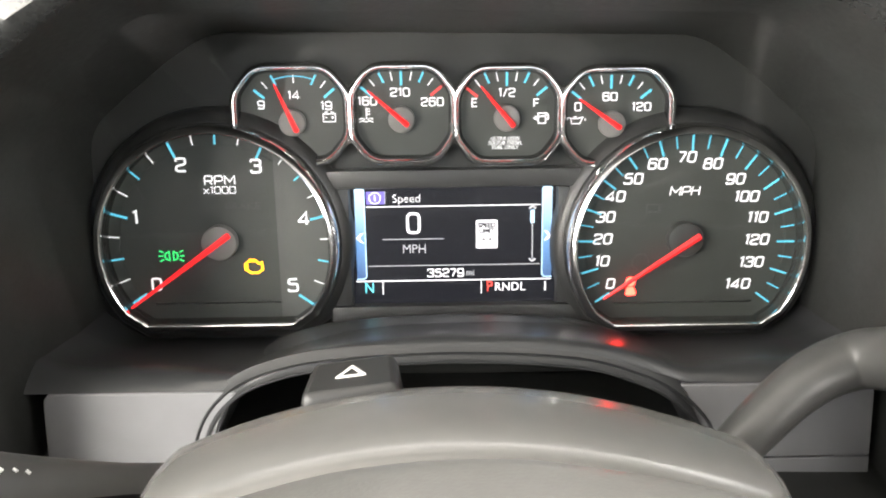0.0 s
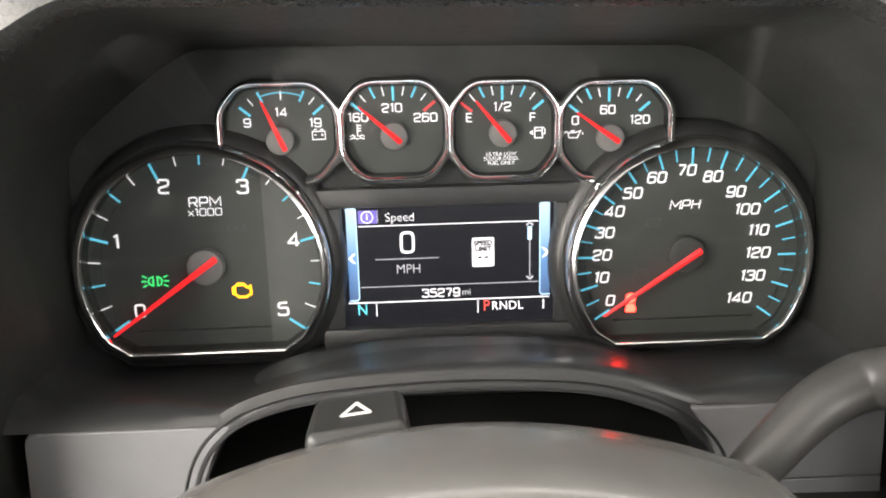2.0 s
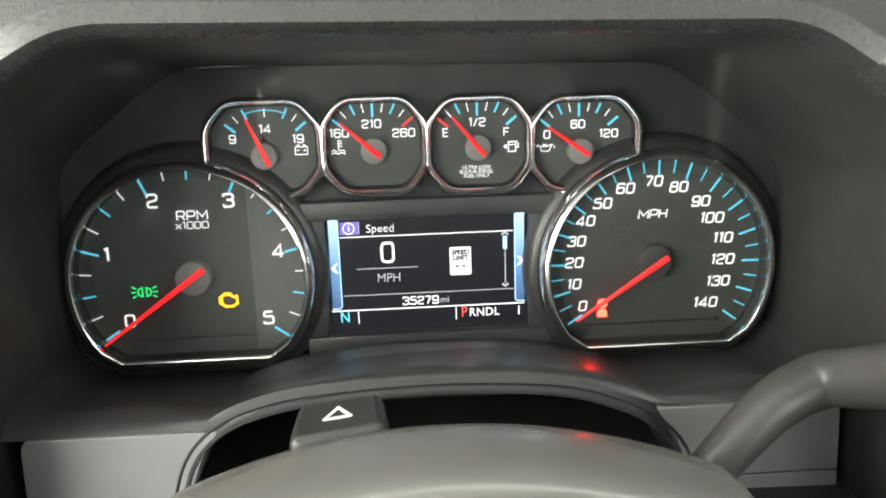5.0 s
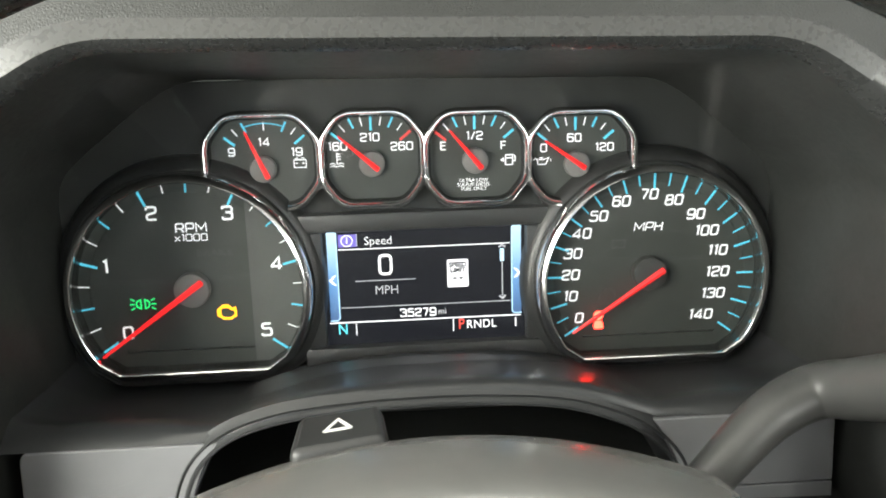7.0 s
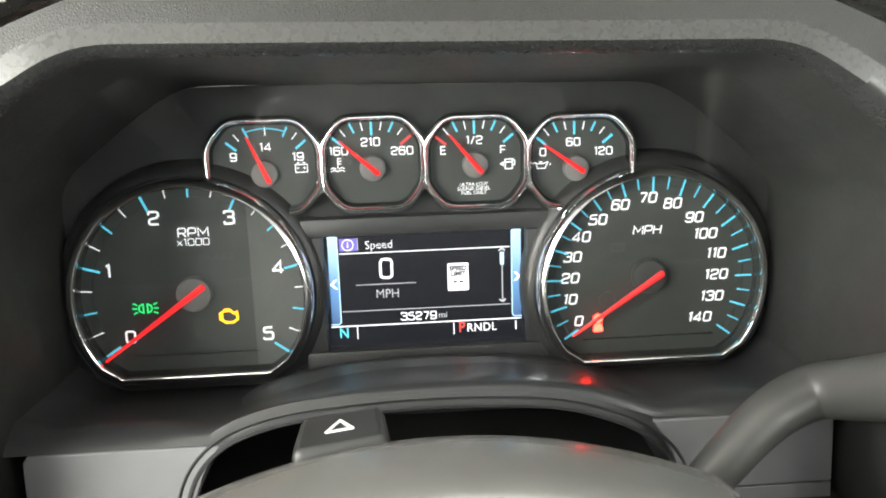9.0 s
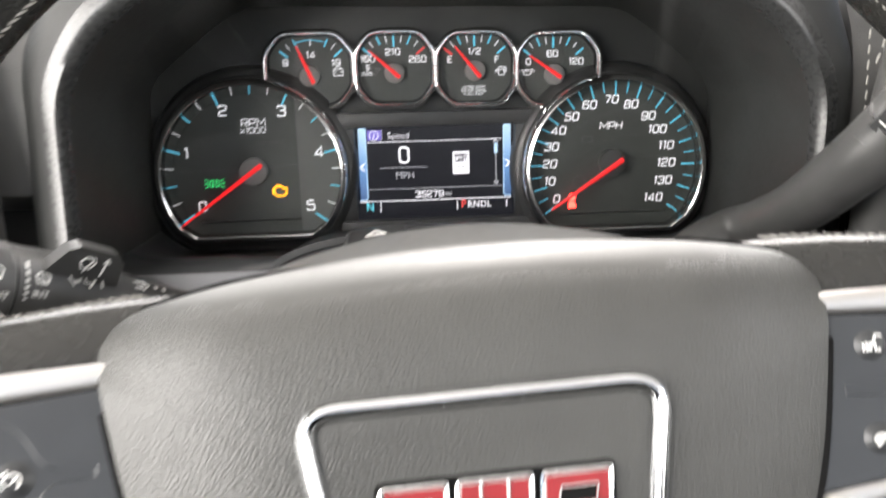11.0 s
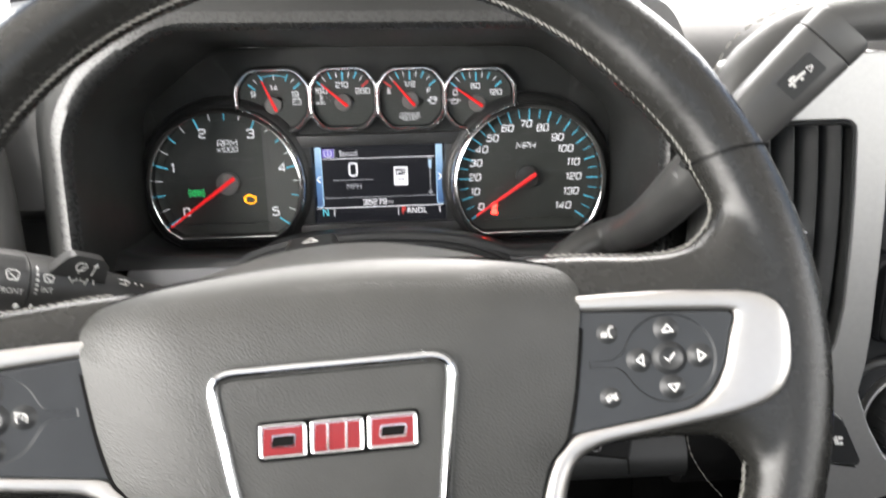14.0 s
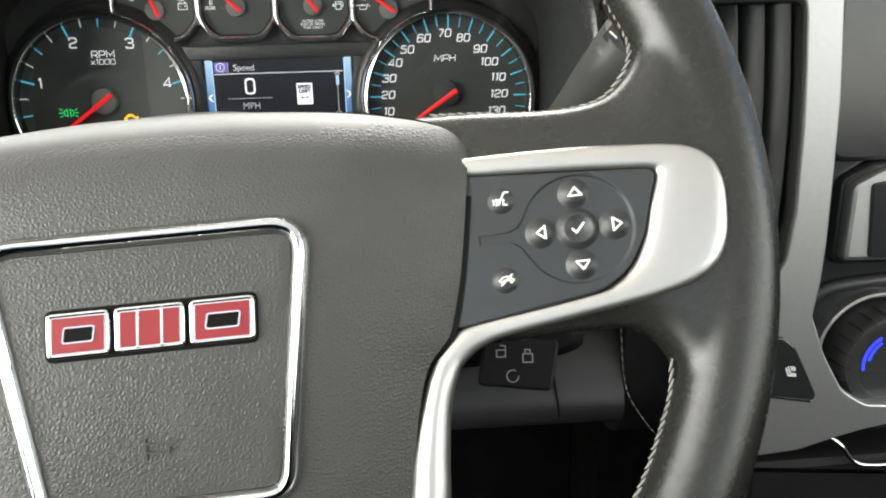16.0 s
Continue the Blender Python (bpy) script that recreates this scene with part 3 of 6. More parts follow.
for sgn in (-1, 1):
    arc_side = [(0.0880, -0.0406), (0.0955, -0.0535), (0.1010, -0.066), (0.1030, -0.0728)]
    upper = [(sgn * x, y) for x, y in [(0.1665, -0.0728), (0.1655, -0.0406)] + arc_side]
    corner = [0.0008, 0.0050] + [0.0008] * 4
    part("front_face", plate(ccw(rounded(upper, corner, 4)), 0.066, 0.0812, 0.0007), BOX, ledge, "blue-grey front face")
    low = [(sgn * x, y) for x, y in [(0.1690, -0.150), (0.1668, -0.0736), (0.1034, -0.0736), (0.1050, -0.090), (0.108, -0.150)]]
    part("lower_face", plate(ccw(rounded(low, 0.0008, 3)), 0.066, 0.0806, 0.0005), BOX, ledge, "grey panel under the joint")

# ---- instrument cluster ----
cluster = thing("instrument_cluster", KF, "black instrument cluster with chrome ringed dials and a lit screen", "instrument cluster")
TACH, SPEED = (-0.1120, 0.0006), (0.1110, -0.0028)
DIALR = 0.0542


def dial_outline(c, flat):
    """A circle cut flat at the bottom, with rounded corners."""
    a = math.asin(flat / DIALR)
    pts = arc(c[0], c[1], DIALR, -a, math.pi + a, 64)
    x0, x1, y = pts[-1][0], pts[0][0], c[1] - flat
    low = rounded([(pts[-2][0], pts[-2][1]), (x0 + 0.004, y - 0.0002), (x1 - 0.004, y - 0.0002), (pts[1][0], pts[1][1])], [0.0001, 0.006, 0.006, 0.0001], 4)
    return pts[2:-2] + low[6:-6]


def ticks(c, angles, r0, r1, w, z=0.0004):
    bm = bmesh.new()
    for a in angles:
        s, k = math.sin(radians(a)), math.cos(radians(a))
        strokes([[(c[0] + r0 * s, c[1] + r0 * k), (c[0] + r1 * s, c[1] + r1 * k)]], w, z, 0.0003, bm)
    return bm


def pointer(tip, tail, w0, w1, z):
    """A tapered, ridged pointer from tail to tip."""
    a, b = Vector(tail), Vector(tip)
    d = (b - a).normalized()
    s = Vector((-d.y, d.x))
    bm = bmesh.new()
    rings = []
    for p, w, h in ((a - d * 0.0006, w0 * 0.6, 0.0006), (a, w0, 0.0012), (a.lerp(b, 0.5), (w0 + w1) / 2, 0.0012), (b - d * 0.001, w1, 0.0008), (b, w1 * 0.5, 0.0004)):
        l, r = p + s * w / 2, p - s * w / 2
        rings.append([(l.x, l.y, z), (l.x, l.y, z + h * 0.5), (p.x, p.y, z + h), (r.x, r.y, z + h * 0.5), (r.x, r.y, z)])
    bridge(bm, rings, True, True, True)
    return bm


def knob_cap(c, r, z0, z1):
    return loft(disc(*c, r, 36), [(0, z0), (0, z1 - 0.0008), (-0.0003, z1 - 0.0002), (-0.001, z1), (-r * 0.6, z1 + 0.0003)])


# backing and surrounds
BACK = rounded([(-0.176, -0.070), (0.176, -0.070), (0.176, 0.056), (0.153, 0.088), (0.125, 0.0985), (-0.125, 0.0985), (-0.153, 0.088), (-0.176, 0.056)], 0.030)
part("backing", loft(BACK, [(0, -0.03), (0, -0.0062), (-0.001, -0.006)]), SHROUD, cluster)


def big_dial(name, c, flat, tc, pin, hub_skin, slant, tick_sets, labels, title, tip, tail):
    d = new(name)
    d.parent = cluster
    out = dial_outline(c, flat)
    part("dial_face", loft(out, [(0.0002, -0.006), (0.0002, 0.0)]), FACE, d)
    inset = offset(ccw(out), -0.0066)
    part("dial_step", loft([(x, max(y, c[1] - flat + 0.0085)) for x, y in inset], [(0.0007, 0.0), (0.0, 0.0003), (-0.0004, 0.00032)], cap0=False), FACE, d)
    part("chrome_ring", hoop(out, [(0.0038, -0.004), (0.0038, 0.0046), (0.0036, 0.0064), (0.0032, 0.0079), (0.0025, 0.0092), (0.0016, 0.0101), (0.0006, 0.0108), (-0.0003, 0.0111), (-0.0008, 0.0108), (-0.0010, 0.0100), (-0.0010, 0.0092), (0.0004, -0.004)]), RINGCHROME, d, "bright chrome ring")
    part("inner_wall", hoop(out, [(-0.0002, -0.003), (-0.0011, 0.0), (-0.0013, 0.0030), (-0.0010, 0.0080), (-0.0007, 0.0096), (0.0, 0.0090)]), WALL, d, "dark grey inner wall")
    part("collar", hoop(out, [(0.0034, -0.006), (0.0034, 0.0022), (0.0044, 0.0030), (0.0058, 0.0026), (0.0080, 0.0010), (0.0100, -0.0016), (0.0108, -0.006)]), COLLAR, d)
    for angles, r0, r1, w, m in tick_sets:
        for a in angles:
            part("tick_mark", ticks(tc, [a], r0, r1, w), m, d)
    for text, x, y, size in labels:
        part("numeral", figures(text, size, x, y, 0.0005, slant=slant), PRINT, d)
    for text, x, y, size, weight in title:
        part("lettering", figures(text, size, x, y, 0.0005, 0.86, weight, slant), PRINT, d)
    part("hub", knob_cap(pin, 0.0083, 0.0, 0.0058), hub_skin, d, "matte black pointer hub")
    part("needle", pointer(tip, tail, 0.0030, 0.0013, 0.0062), NEEDLE, d, "glowing red pointer")
    return d


tach = big_dial(
    "tachometer", TACH, 0.0378, (-0.1118, 0.0012), (-0.1112, 0.0020), HUB, 0.0,
    [([-123.4 + 49.9 * i for i in range(6)], 0.0452, 0.0530, 0.0011, TICKBLUE),
     ([-98.45 + 49.9 * i for i in range(5)], 0.0474, 0.0532, 0.0008, TICKBLUE),
     ([-123.4 + 12.475 + 24.95 * i for i in range(10)], 0.0480, 0.0534, 0.0005, PRINT)],
    [("0", -0.1440, -0.0188, 0.0066), ("1", -0.1510, 0.0143, 0.0070), ("2", -0.1273, 0.0390, 0.0070),
     ("3", -0.0923, 0.0379, 0.0070), ("4", -0.0711, 0.0126, 0.0070), ("5", -0.0782, -0.0203, 0.0070)],
    [("RPM", -0.1097, 0.0315, 0.0048, 0.14), ("X1000", -0.1101, 0.0268, 0.0036, 0.13)],
    (-0.1553, -0.0290), (-0.1062, 0.0060))
# the lens reflection, laid as a paler strip over the tachometer's right part
part("painted_reflection", loft([(max(x, -0.0842), y) for x, y in offset(ccw(dial_outline(TACH, 0.0378)), -0.0014)], [(0, 0.0001), (0, 0.0004)]), REFLECTFACE, tach, "soft lens reflection painted as a paler strip of dial face")
speedo = big_dial(
    "speedometer", SPEED, 0.0377, (0.1113, -0.0022), (0.1098, 0.0002), DARKHUB, 0.16,
    [([-124.2 + 17.87 * i for i in range(15)], 0.0438, 0.0516, 0.0009, TICKBLUE),
     ([-115.265 + 17.87 * i for i in range(14)], 0.0456, 0.0516, 0.0006, TICKBLUE)],
    [(str(10 * i), x, y, 0.0054) for i, (x, y) in enumerate((
        (0.0757, -0.0221), (0.0713, -0.0107), (0.0713, 0.0002), (0.0724, 0.0109), (0.0767, 0.0208), (0.0849, 0.0291), (0.0959, 0.0360), (0.1096, 0.0390),
        (0.1219, 0.0357), (0.1330, 0.0283), (0.1389, 0.0199), (0.1448, 0.0097), (0.1452, -0.0012), (0.1434, -0.0123), (0.1375, -0.0231)))],
    [("MPH", 0.1095, 0.0229, 0.0046, 0.12)],
    (0.0712, -0.0281), (0.1159, 0.0021))


# small gauges
def gauge_outline(cx, cy, w0, w1, h=0.0218):
    """An octagon with soft corners, its half widths to the left and right."""
    return rounded([(cx - w0 * 0.60, cy - h), (cx + w1 * 0.60, cy - h), (cx + w1 * 0.96, cy - h * 0.46), (cx + w1 * 0.96, cy + h * 0.46),
                    (cx + w1 * 0.60, cy + h), (cx - w0 * 0.60, cy + h), (cx - w0 * 0.96, cy + h * 0.46), (cx - w0 * 0.96, cy - h * 0.46)], 0.0125, 6)


def small_gauge(name, c, outc, w0, w1, tick_list, labels, tip, tail):
    d = new(name)
    d.parent = cluster
    d.location = (0, 0, -0.0015)
    out = gauge_outline(*outc, w0, w1)
    part("dial_face", loft(out, [(-0.001, -0.002), (-0.001, 0.0)]), FACE, d)
    ring = hoop(out, [(0.0023, -0.004), (0.0023, 0.0022), (0.0020, 0.0036), (0.0013, 0.0050), (0.0004, 0.0057), (-0.0004, 0.0057), (-0.0012, 0.0050), (-0.0017, 0.0036), (-0.0019, 0.0), (-0.0019, -0.004)])
    # the large dials' collars cover this part of the ring
    covered = lambda bm: [fc for fc in bm.faces if min((fc.calc_center_median().xy - Vector(q)).length for q in (TACH, SPEED)) < DIALR + 0.006]
    bmesh.ops.delete(ring, geom=covered(ring), context='FACES')
    part("chrome_ring", ring, RINGCHROME, d, "bright chrome ring")
    for x0, y0, x1, y1, w, m in tick_list:
        part("tick_mark", strokes([[(x0, y0), (x1, y1)]], w, 0.0004), m, d)
    for text, x, y, size, st in labels:
        part("numeral", figures(text, size, x, y, 0.0005, 0.76, 0.145), PRINT, d)
    wall = hoop(out, [(-0.0016, -0.001), (-0.0026, 0.0), (-0.0026, 0.0018), (-0.0021, 0.0040), (-0.0015, 0.0040)])
    bmesh.ops.delete(wall, geom=covered(wall), context='FACES')
    part("inner_wall", wall, GLOSS, d, "glossy black inner wall")
    part("hub", knob_cap(c, 0.0061, 0.0, 0.0038), HUB, d, "matte black pointer hub")
    part("needle", pointer(tip, tail, 0.0024, 0.0009, 0.0042), NEEDLE, d, "glowing red pointer")
    return d


def fan(cx, cy, kinds):
    """Nine tick marks spread over the upper part of a gauge, clipped to its flat top."""
    out = []
    for i, kind in enumerate(kinds):
        a = radians(-51 + 102 * i / 8)
        s, k = math.sin(a), math.cos(a)
        top = 0.0215
        r1 = min(top / k, 0.0235) if abs(s) > 0.02 else top
        length, w, m = {"B": (0.0055, 0.0011, TICKBLUE), "b": (0.0045, 0.0009, TICKBLUE), "w": (0.0036, 0.0005, PRINT), "R": (0.0058, 0.0012, TICKRED)}[kind]
        out.append((cx + (r1 - length) * s, cy + (r1 - length) * k, cx + r1 * s, cy + r1 * k, w, m))
    return out


N = 0.0041
volt = small_gauge("voltmeter", (-0.0740, 0.0577), (-0.0740, 0.0612), 0.0273, 0.0273,
                   [t for i, t in enumerate(fan(-0.0728, 0.0578, "Bwb" + "w" + "w" + "w" + "bwB")) if i not in (3, 5)],
                   [("9", -0.0882, 0.0660, N, 1.35), ("14", -0.0730, 0.0702, N, 1.3), ("19", -0.0582, 0.0652, N, 1.3)],
                   (-0.0812, 0.0757), (-0.0718, 0.0540))
part("arc_mark", strokes([[(-0.0730 + 0.026 * math.sin(radians(a)), 0.0528 + 0.026 * math.cos(radians(a))) for a in range(-20, 24, 4)]], 0.0005, 0.0004), TICKBLUE, volt)
temp = small_gauge("coolant_gauge", (-0.0235, 0.0584), (-0.0230, 0.0610), 0.0248, 0.0248, fan(-0.0234, 0.0582, "BwbwBwbwR"),
                   [("160", -0.0392, 0.0670, N, 1.3), ("210", -0.0240, 0.0708, N, 1.3), ("260", -0.0092, 0.0662, N, 1.3)],
                   (-0.0388, 0.0720), (-0.0208, 0.0560))
fuel = small_gauge("fuel_gauge", (0.0252, 0.0582), (0.0257, 0.0598), 0.0252, 0.0252, fan(0.0252, 0.0572, "RwbwBwbwB"),
                   [("E", 0.0103, 0.0655, N, 1.28), ("1/2", 0.0252, 0.0699, N, 1.28), ("F", 0.0389, 0.0649, N, 1.28)],
                   (0.0130, 0.0732), (0.0280, 0.0550))
oil = small_gauge("oil_gauge", (0.0738, 0.0548), (0.0757, 0.0584), 0.0264, 0.0264, fan(0.0733, 0.0552, "BwbwBwbwB"),
                  [("0", 0.0581, 0.0629, N, 1.3), ("60", 0.0728, 0.0673, N, 1.3), ("120", 0.0875, 0.0625, N, 1.3)],
                  (0.0580, 0.0668), (0.0772, 0.0532))
for i, row in enumerate(("ULTRA LOW", "SULFUR DIESEL", "FUEL ONLY")):
    part("lettering", words(row, 0.0024, 0.0245, 0.0487 - 0.00205 * i, 0.0005, 0.0002), PRINT, fuel)
# chrome fillets in the crotches between neighbouring rings
for x in (-0.0472, 0.0012, 0.0503):
    for sgn, y0 in ((1, 0.0700), (-1, 0.0500)):
        part("ring_web", plate(ccw([(x - 0.0040, y0 + sgn * 0.0050), (x, y0 - sgn * 0.003), (x + 0.0040, y0 + sgn * 0.0050), (x, y0 + sgn * 0.0020)]), -0.005, 0.0030, 0.0006), RINGCHROME, cluster)

# gauge symbols
part("battery_symbol", strokes([[(-0.0598, 0.0578), (-0.0542, 0.0578), (-0.0542, 0.0614), (-0.0598, 0.0614), (-0.0598, 0.0578)], [(-0.0588, 0.0614), (-0.0588, 0.0622), (-0.0578, 0.0622)], [(-0.0562, 0.0622), (-0.0552, 0.0622), (-0.0552, 0.0614)], [(-0.0590, 0.0598), (-0.0581, 0.0598)], [(-0.0559, 0.0598), (-0.0550, 0.0598)], [(-0.05545, 0.0594), (-0.05545, 0.0602)]], 0.00042, 0.0004), PRINT, volt)
part("thermometer_symbol", strokes([[(-0.0398, 0.0588), (-0.0398, 0.0638)], [(-0.0398, 0.0634), (-0.0382, 0.0634)], [(-0.0398, 0.0622), (-0.0382, 0.0622)], [(-0.0398, 0.0610), (-0.0382, 0.0610)],
     [(-0.0432, 0.0586), (-0.0420, 0.0592), (-0.0408, 0.0586)], [(-0.0392, 0.0586), (-0.0380, 0.0592), (-0.0368, 0.0586)], [(-0.0432, 0.0574), (-0.0416, 0.0580), (-0.0400, 0.0574), (-0.0384, 0.0580), (-0.0368, 0.0574)]], 0.00045, 0.0004), PRINT, temp)
part("pump_symbol", strokes([[(0.0398, 0.0556), (0.0432, 0.0556), (0.0432, 0.0602), (0.0398, 0.0602), (0.0398, 0.0556)], [(0.0402, 0.0588), (0.0428, 0.0588)], [(0.0432, 0.0574), (0.0444, 0.0574), (0.0444, 0.0594), (0.0436, 0.0603)], [(0.0388, 0.0588), (0.0377, 0.0580), (0.0388, 0.0572), (0.0388, 0.0588)]], 0.0005, 0.0004), PRINT, fuel)
part("oilcan_symbol", strokes([[(0.0530, 0.0572), (0.0542, 0.0580), (0.0549, 0.0574), (0.0581, 0.0574), (0.0606, 0.0582), (0.0591, 0.0551), (0.0554, 0.0551), (0.0550, 0.0571)], [(0.0562, 0.0582), (0.0578, 0.0582)], [(0.0570, 0.0582), (0.0570, 0.0575)], [(0.0616, 0.0574), (0.0616, 0.0566)]], 0.00045, 0.0004), PRINT, oil)

# telltales: parking lamps, engine and belt are lit, the others are dark
TL = 0.0004
part("parking_lamp_symbol", strokes([[(-0.1366, -0.0026), (-0.1366, -0.0070), (-0.1383, -0.0062), (-0.1388, -0.0048), (-0.1383, -0.0034), (-0.1366, -0.0026)], [(-0.1346, -0.0026), (-0.1346, -0.0070), (-0.1330, -0.0062), (-0.1325, -0.0048), (-0.1330, -0.0034), (-0.1346, -0.0026)],
     [(-0.1396, -0.0030), (-0.1412, -0.0022)], [(-0.1398, -0.0048), (-0.1416, -0.0048)], [(-0.1396, -0.0066), (-0.1412, -0.0074)], [(-0.1316, -0.0030), (-0.1300, -0.0022)], [(-0.1314, -0.0048), (-0.1296, -0.0048)], [(-0.1316, -0.0066), (-0.1300, -0.0074)]], 0.00062, TL), GREEN, tach, "lit green parking lamp symbol")
part("engine_symbol", strokes([[(-0.0998, -0.0088), (-0.0988, -0.0080), (-0.0952, -0.0080), (-0.0942, -0.0092), (-0.0930, -0.0092), (-0.0924, -0.0100), (-0.0924, -0.0124), (-0.0936, -0.0130), (-0.0944, -0.0138), (-0.0980, -0.0138), (-0.0998, -0.0124), (-0.0998, -0.0088)], [(-0.0984, -0.0074), (-0.0958, -0.0074)], [(-0.1006, -0.0092), (-0.1006, -0.0122)], [(-0.0930, -0.0090), (-0.0924, -0.0086)]], 0.0010, TL), AMBER, tach, "lit amber engine symbol")
part("belt_symbol", merge(plate(disc(0.0854, -0.0214, 0.0023, 16), 0.0, 0.0007, 0.0001), plate(rounded([(0.0829, -0.0282), (0.0881, -0.0282), (0.0872, -0.0242), (0.0837, -0.0242)], 0.001), 0.0, 0.0007, 0.0001)), REDLAMP, speedo, "lit red seat belt symbol")
part("brake_symbol", words("BRAKE", 0.0046, -0.1000, 0.0188, 0.0004, 0.00015, stretch=1.25), OFFLAMP, tach, "unlit brake lettering")
part("off_symbol", words("OFF", 0.0032, -0.1180, -0.0092, 0.0004, 0.00015), OFFLAMP, tach, "unlit lettering")
part("battery_lamp", strokes([[(0.0920, 0.0128), (0.0980, 0.0128), (0.0980, 0.0164), (0.0920, 0.0164), (0.0920, 0.0128)]], 0.0007, TL), OFFLAMP, speedo, "unlit battery symbol")
part("abs_lamp", strokes([disc(0.0900, -0.0118, 0.0040, 20) + [(0.0940, -0.0118)]], 0.0007, TL), OFFLAMP, speedo, "unlit round symbol")

# ---- the screen between the dials ----
screen = new("display")
screen.parent = cluster
part("screen_glass", loft([(-0.0525, -0.0335), (0.0525, -0.0335), (0.0525, 0.0285), (-0.0525, 0.0285)], [(0, -0.0062), (0, -0.0045)]), LCD, screen, "lit black screen with white lettering")
SZ = -0.0044
surround = bmesh.new()
for a, b in (((-0.0600, 0.0262), (0.0600, 0.0350)), ((-0.0600, -0.0420), (0.0600, -0.0318))):
    plate([(a[0], a[1]), (b[0], a[1]), (b[0], b[1]), (a[0], b[1])], -0.0060, 0.0012, 0.0012, bm=surround)
for a, b in (((-0.0600, -0.0319), (-0.0492, 0.0263)), ((0.0492, -0.0319), (0.0600, 0.0263))):
    plate([(a[0], a[1]), (b[0], a[1]), (b[0], b[1]), (a[0], b[1])], -0.0060, 0.0006, 0.0016, bm=surround)
part("screen_surround", surround, BLACK, cluster)


def lcd(name, bm, mat):
    return part(name, bm, mat, screen)


def bar(x0, y0, x1, y1, z=SZ, r=0.0002):
    return plate(rounded([(x0, y0), (x1, y0), (x1, y1), (x0, y1)], r, 3), z - 0.0001, z + 0.0002, 0.00005)


for sgn in (-1, 1):
    lcd("page_tab", bar(min(sgn * 0.0428, sgn * 0.0474), -0.0190, max(sgn * 0.0428, sgn * 0.0474), 0.0250, r=0.0006), LCDTAB)
    lcd("tab_edge", strokes([[(sgn * 0.0474, 0.0246), (sgn * 0.0466, 0.0252), (sgn * 0.0436, 0.0252), (sgn * 0.0428, 0.0246), (sgn * 0.0428, -0.0180), (sgn * 0.0438, -0.0192), (sgn * 0.0474, -0.0192)]], 0.0005, SZ + 0.0001), LCDPALE)
    x = sgn * 0.0452
    lcd("page_arrow", strokes([[(x - sgn * 0.0012, 0.0038), (x + sgn * 0.0008, 0.0014), (x - sgn * 0.0012, -0.0010)], [(x - sgn * 0.0002, 0.0034), (x + sgn * 0.0016, 0.0014), (x - sgn * 0.0002, -0.0006)]], 0.0005, SZ + 0.0002), LCDWHITE)
lcd("info_box", bar(-0.0418, 0.0178, -0.0330, 0.0240), LCDVIOLET)
lcd("info_ring", strokes([disc(-0.0376, 0.0209, 0.0027, 24) + [(-0.0349, 0.0209)]], 0.0004, SZ + 0.0002), LCDWHITE)
lcd("info_letter", words("i", 0.0046, -0.0376, 0.0210, SZ + 0.0003, 0.0001, stretch=1.3), LCDWHITE)
lcd("title", words("Speed", 0.0058, -0.0225, 0.0203, SZ + 0.0003, 0.0001, stretch=0.98, thin=-0.016), LCDWHITE)
lcd("divider", strokes([[(-0.0418, 0.0166), (0.0418, 0.0166)]], 0.0004, SZ), LCDWHITE)
lcd("divider", strokes([[(-0.0328, 0.0182), (-0.0328, 0.0240)]], 0.0003, SZ), LCDGREY)
lcd("speed_value", hoop(rounded([(-0.0222, 0.0036), (-0.0166, 0.0036), (-0.0166, 0.0130), (-0.0222, 0.0130)], 0.0022, 5), [(0.0006, SZ - 0.0001), (0.0006, SZ + 0.0002), (-0.0006, SZ + 0.0002), (-0.0006, SZ - 0.0001)]), LCDWHITE)
lcd("value_line", strokes([[(-0.0345, 0.0005), (-0.0050, 0.0005)]], 0.0003, SZ), LCDGREY)
lcd("unit", words("MPH", 0.0064, -0.0192, -0.0046, SZ + 0.0003, 0.0001, stretch=0.92, thin=-0.012), LCDGREY)
lcd("limit_sign", bar(0.0108, -0.0046, 0.0212, 0.0094, r=0.0008), LCDWHITE)
lcd("limit_lettering", words("SPEED", 0.0032, 0.0160, 0.0068, SZ + 0.0004, 0.0001, stretch=1.0, thin=0.05), LCD)
lcd("limit_lettering", words("LIMIT", 0.0032, 0.0160, 0.0040, SZ + 0.0004, 0.0001, stretch=1.0, thin=0.05), LCD)
lcd("limit_dashes", strokes([[(0.0138, 0.0000), (0.0152, 0.0000)], [(0.0168, 0.0000), (0.0182, 0.0000)]], 0.0009, SZ + 0.0003), LCD)
lcd("scroll_track", strokes([[(0.0380, 0.0135), (0.0380, -0.0100)]], 0.0004, SZ), LCDGREY)
lcd("scroll_grip", bar(0.0370, 0.0076, 0.0390, 0.0140), LCDPALE)
lcd("scroll_arrow", strokes([[(0.0366, 0.0148), (0.0380, 0.0160), (0.0394, 0.0148)]], 0.0008, SZ), LCDGREY)
lcd("scroll_arrow", strokes([[(0.0366, -0.0102), (0.0380, -0.0114), (0.0394, -0.0102)]], 0.0008, SZ), LCDGREY)
lcd("divider", strokes([[(-0.0418, -0.0128), (0.0418, -0.0128)]], 0.0003, SZ), LCDGREY)
lcd("odometer", figures("35279", 0.0043, -0.0042, -0.0166, SZ + 0.0003, 0.72, 0.13), LCDWHITE)
lcd("odometer_unit", words("mi", 0.0044, 0.0078, -0.0168, SZ + 0.0003, 0.0001), LCDGREY)
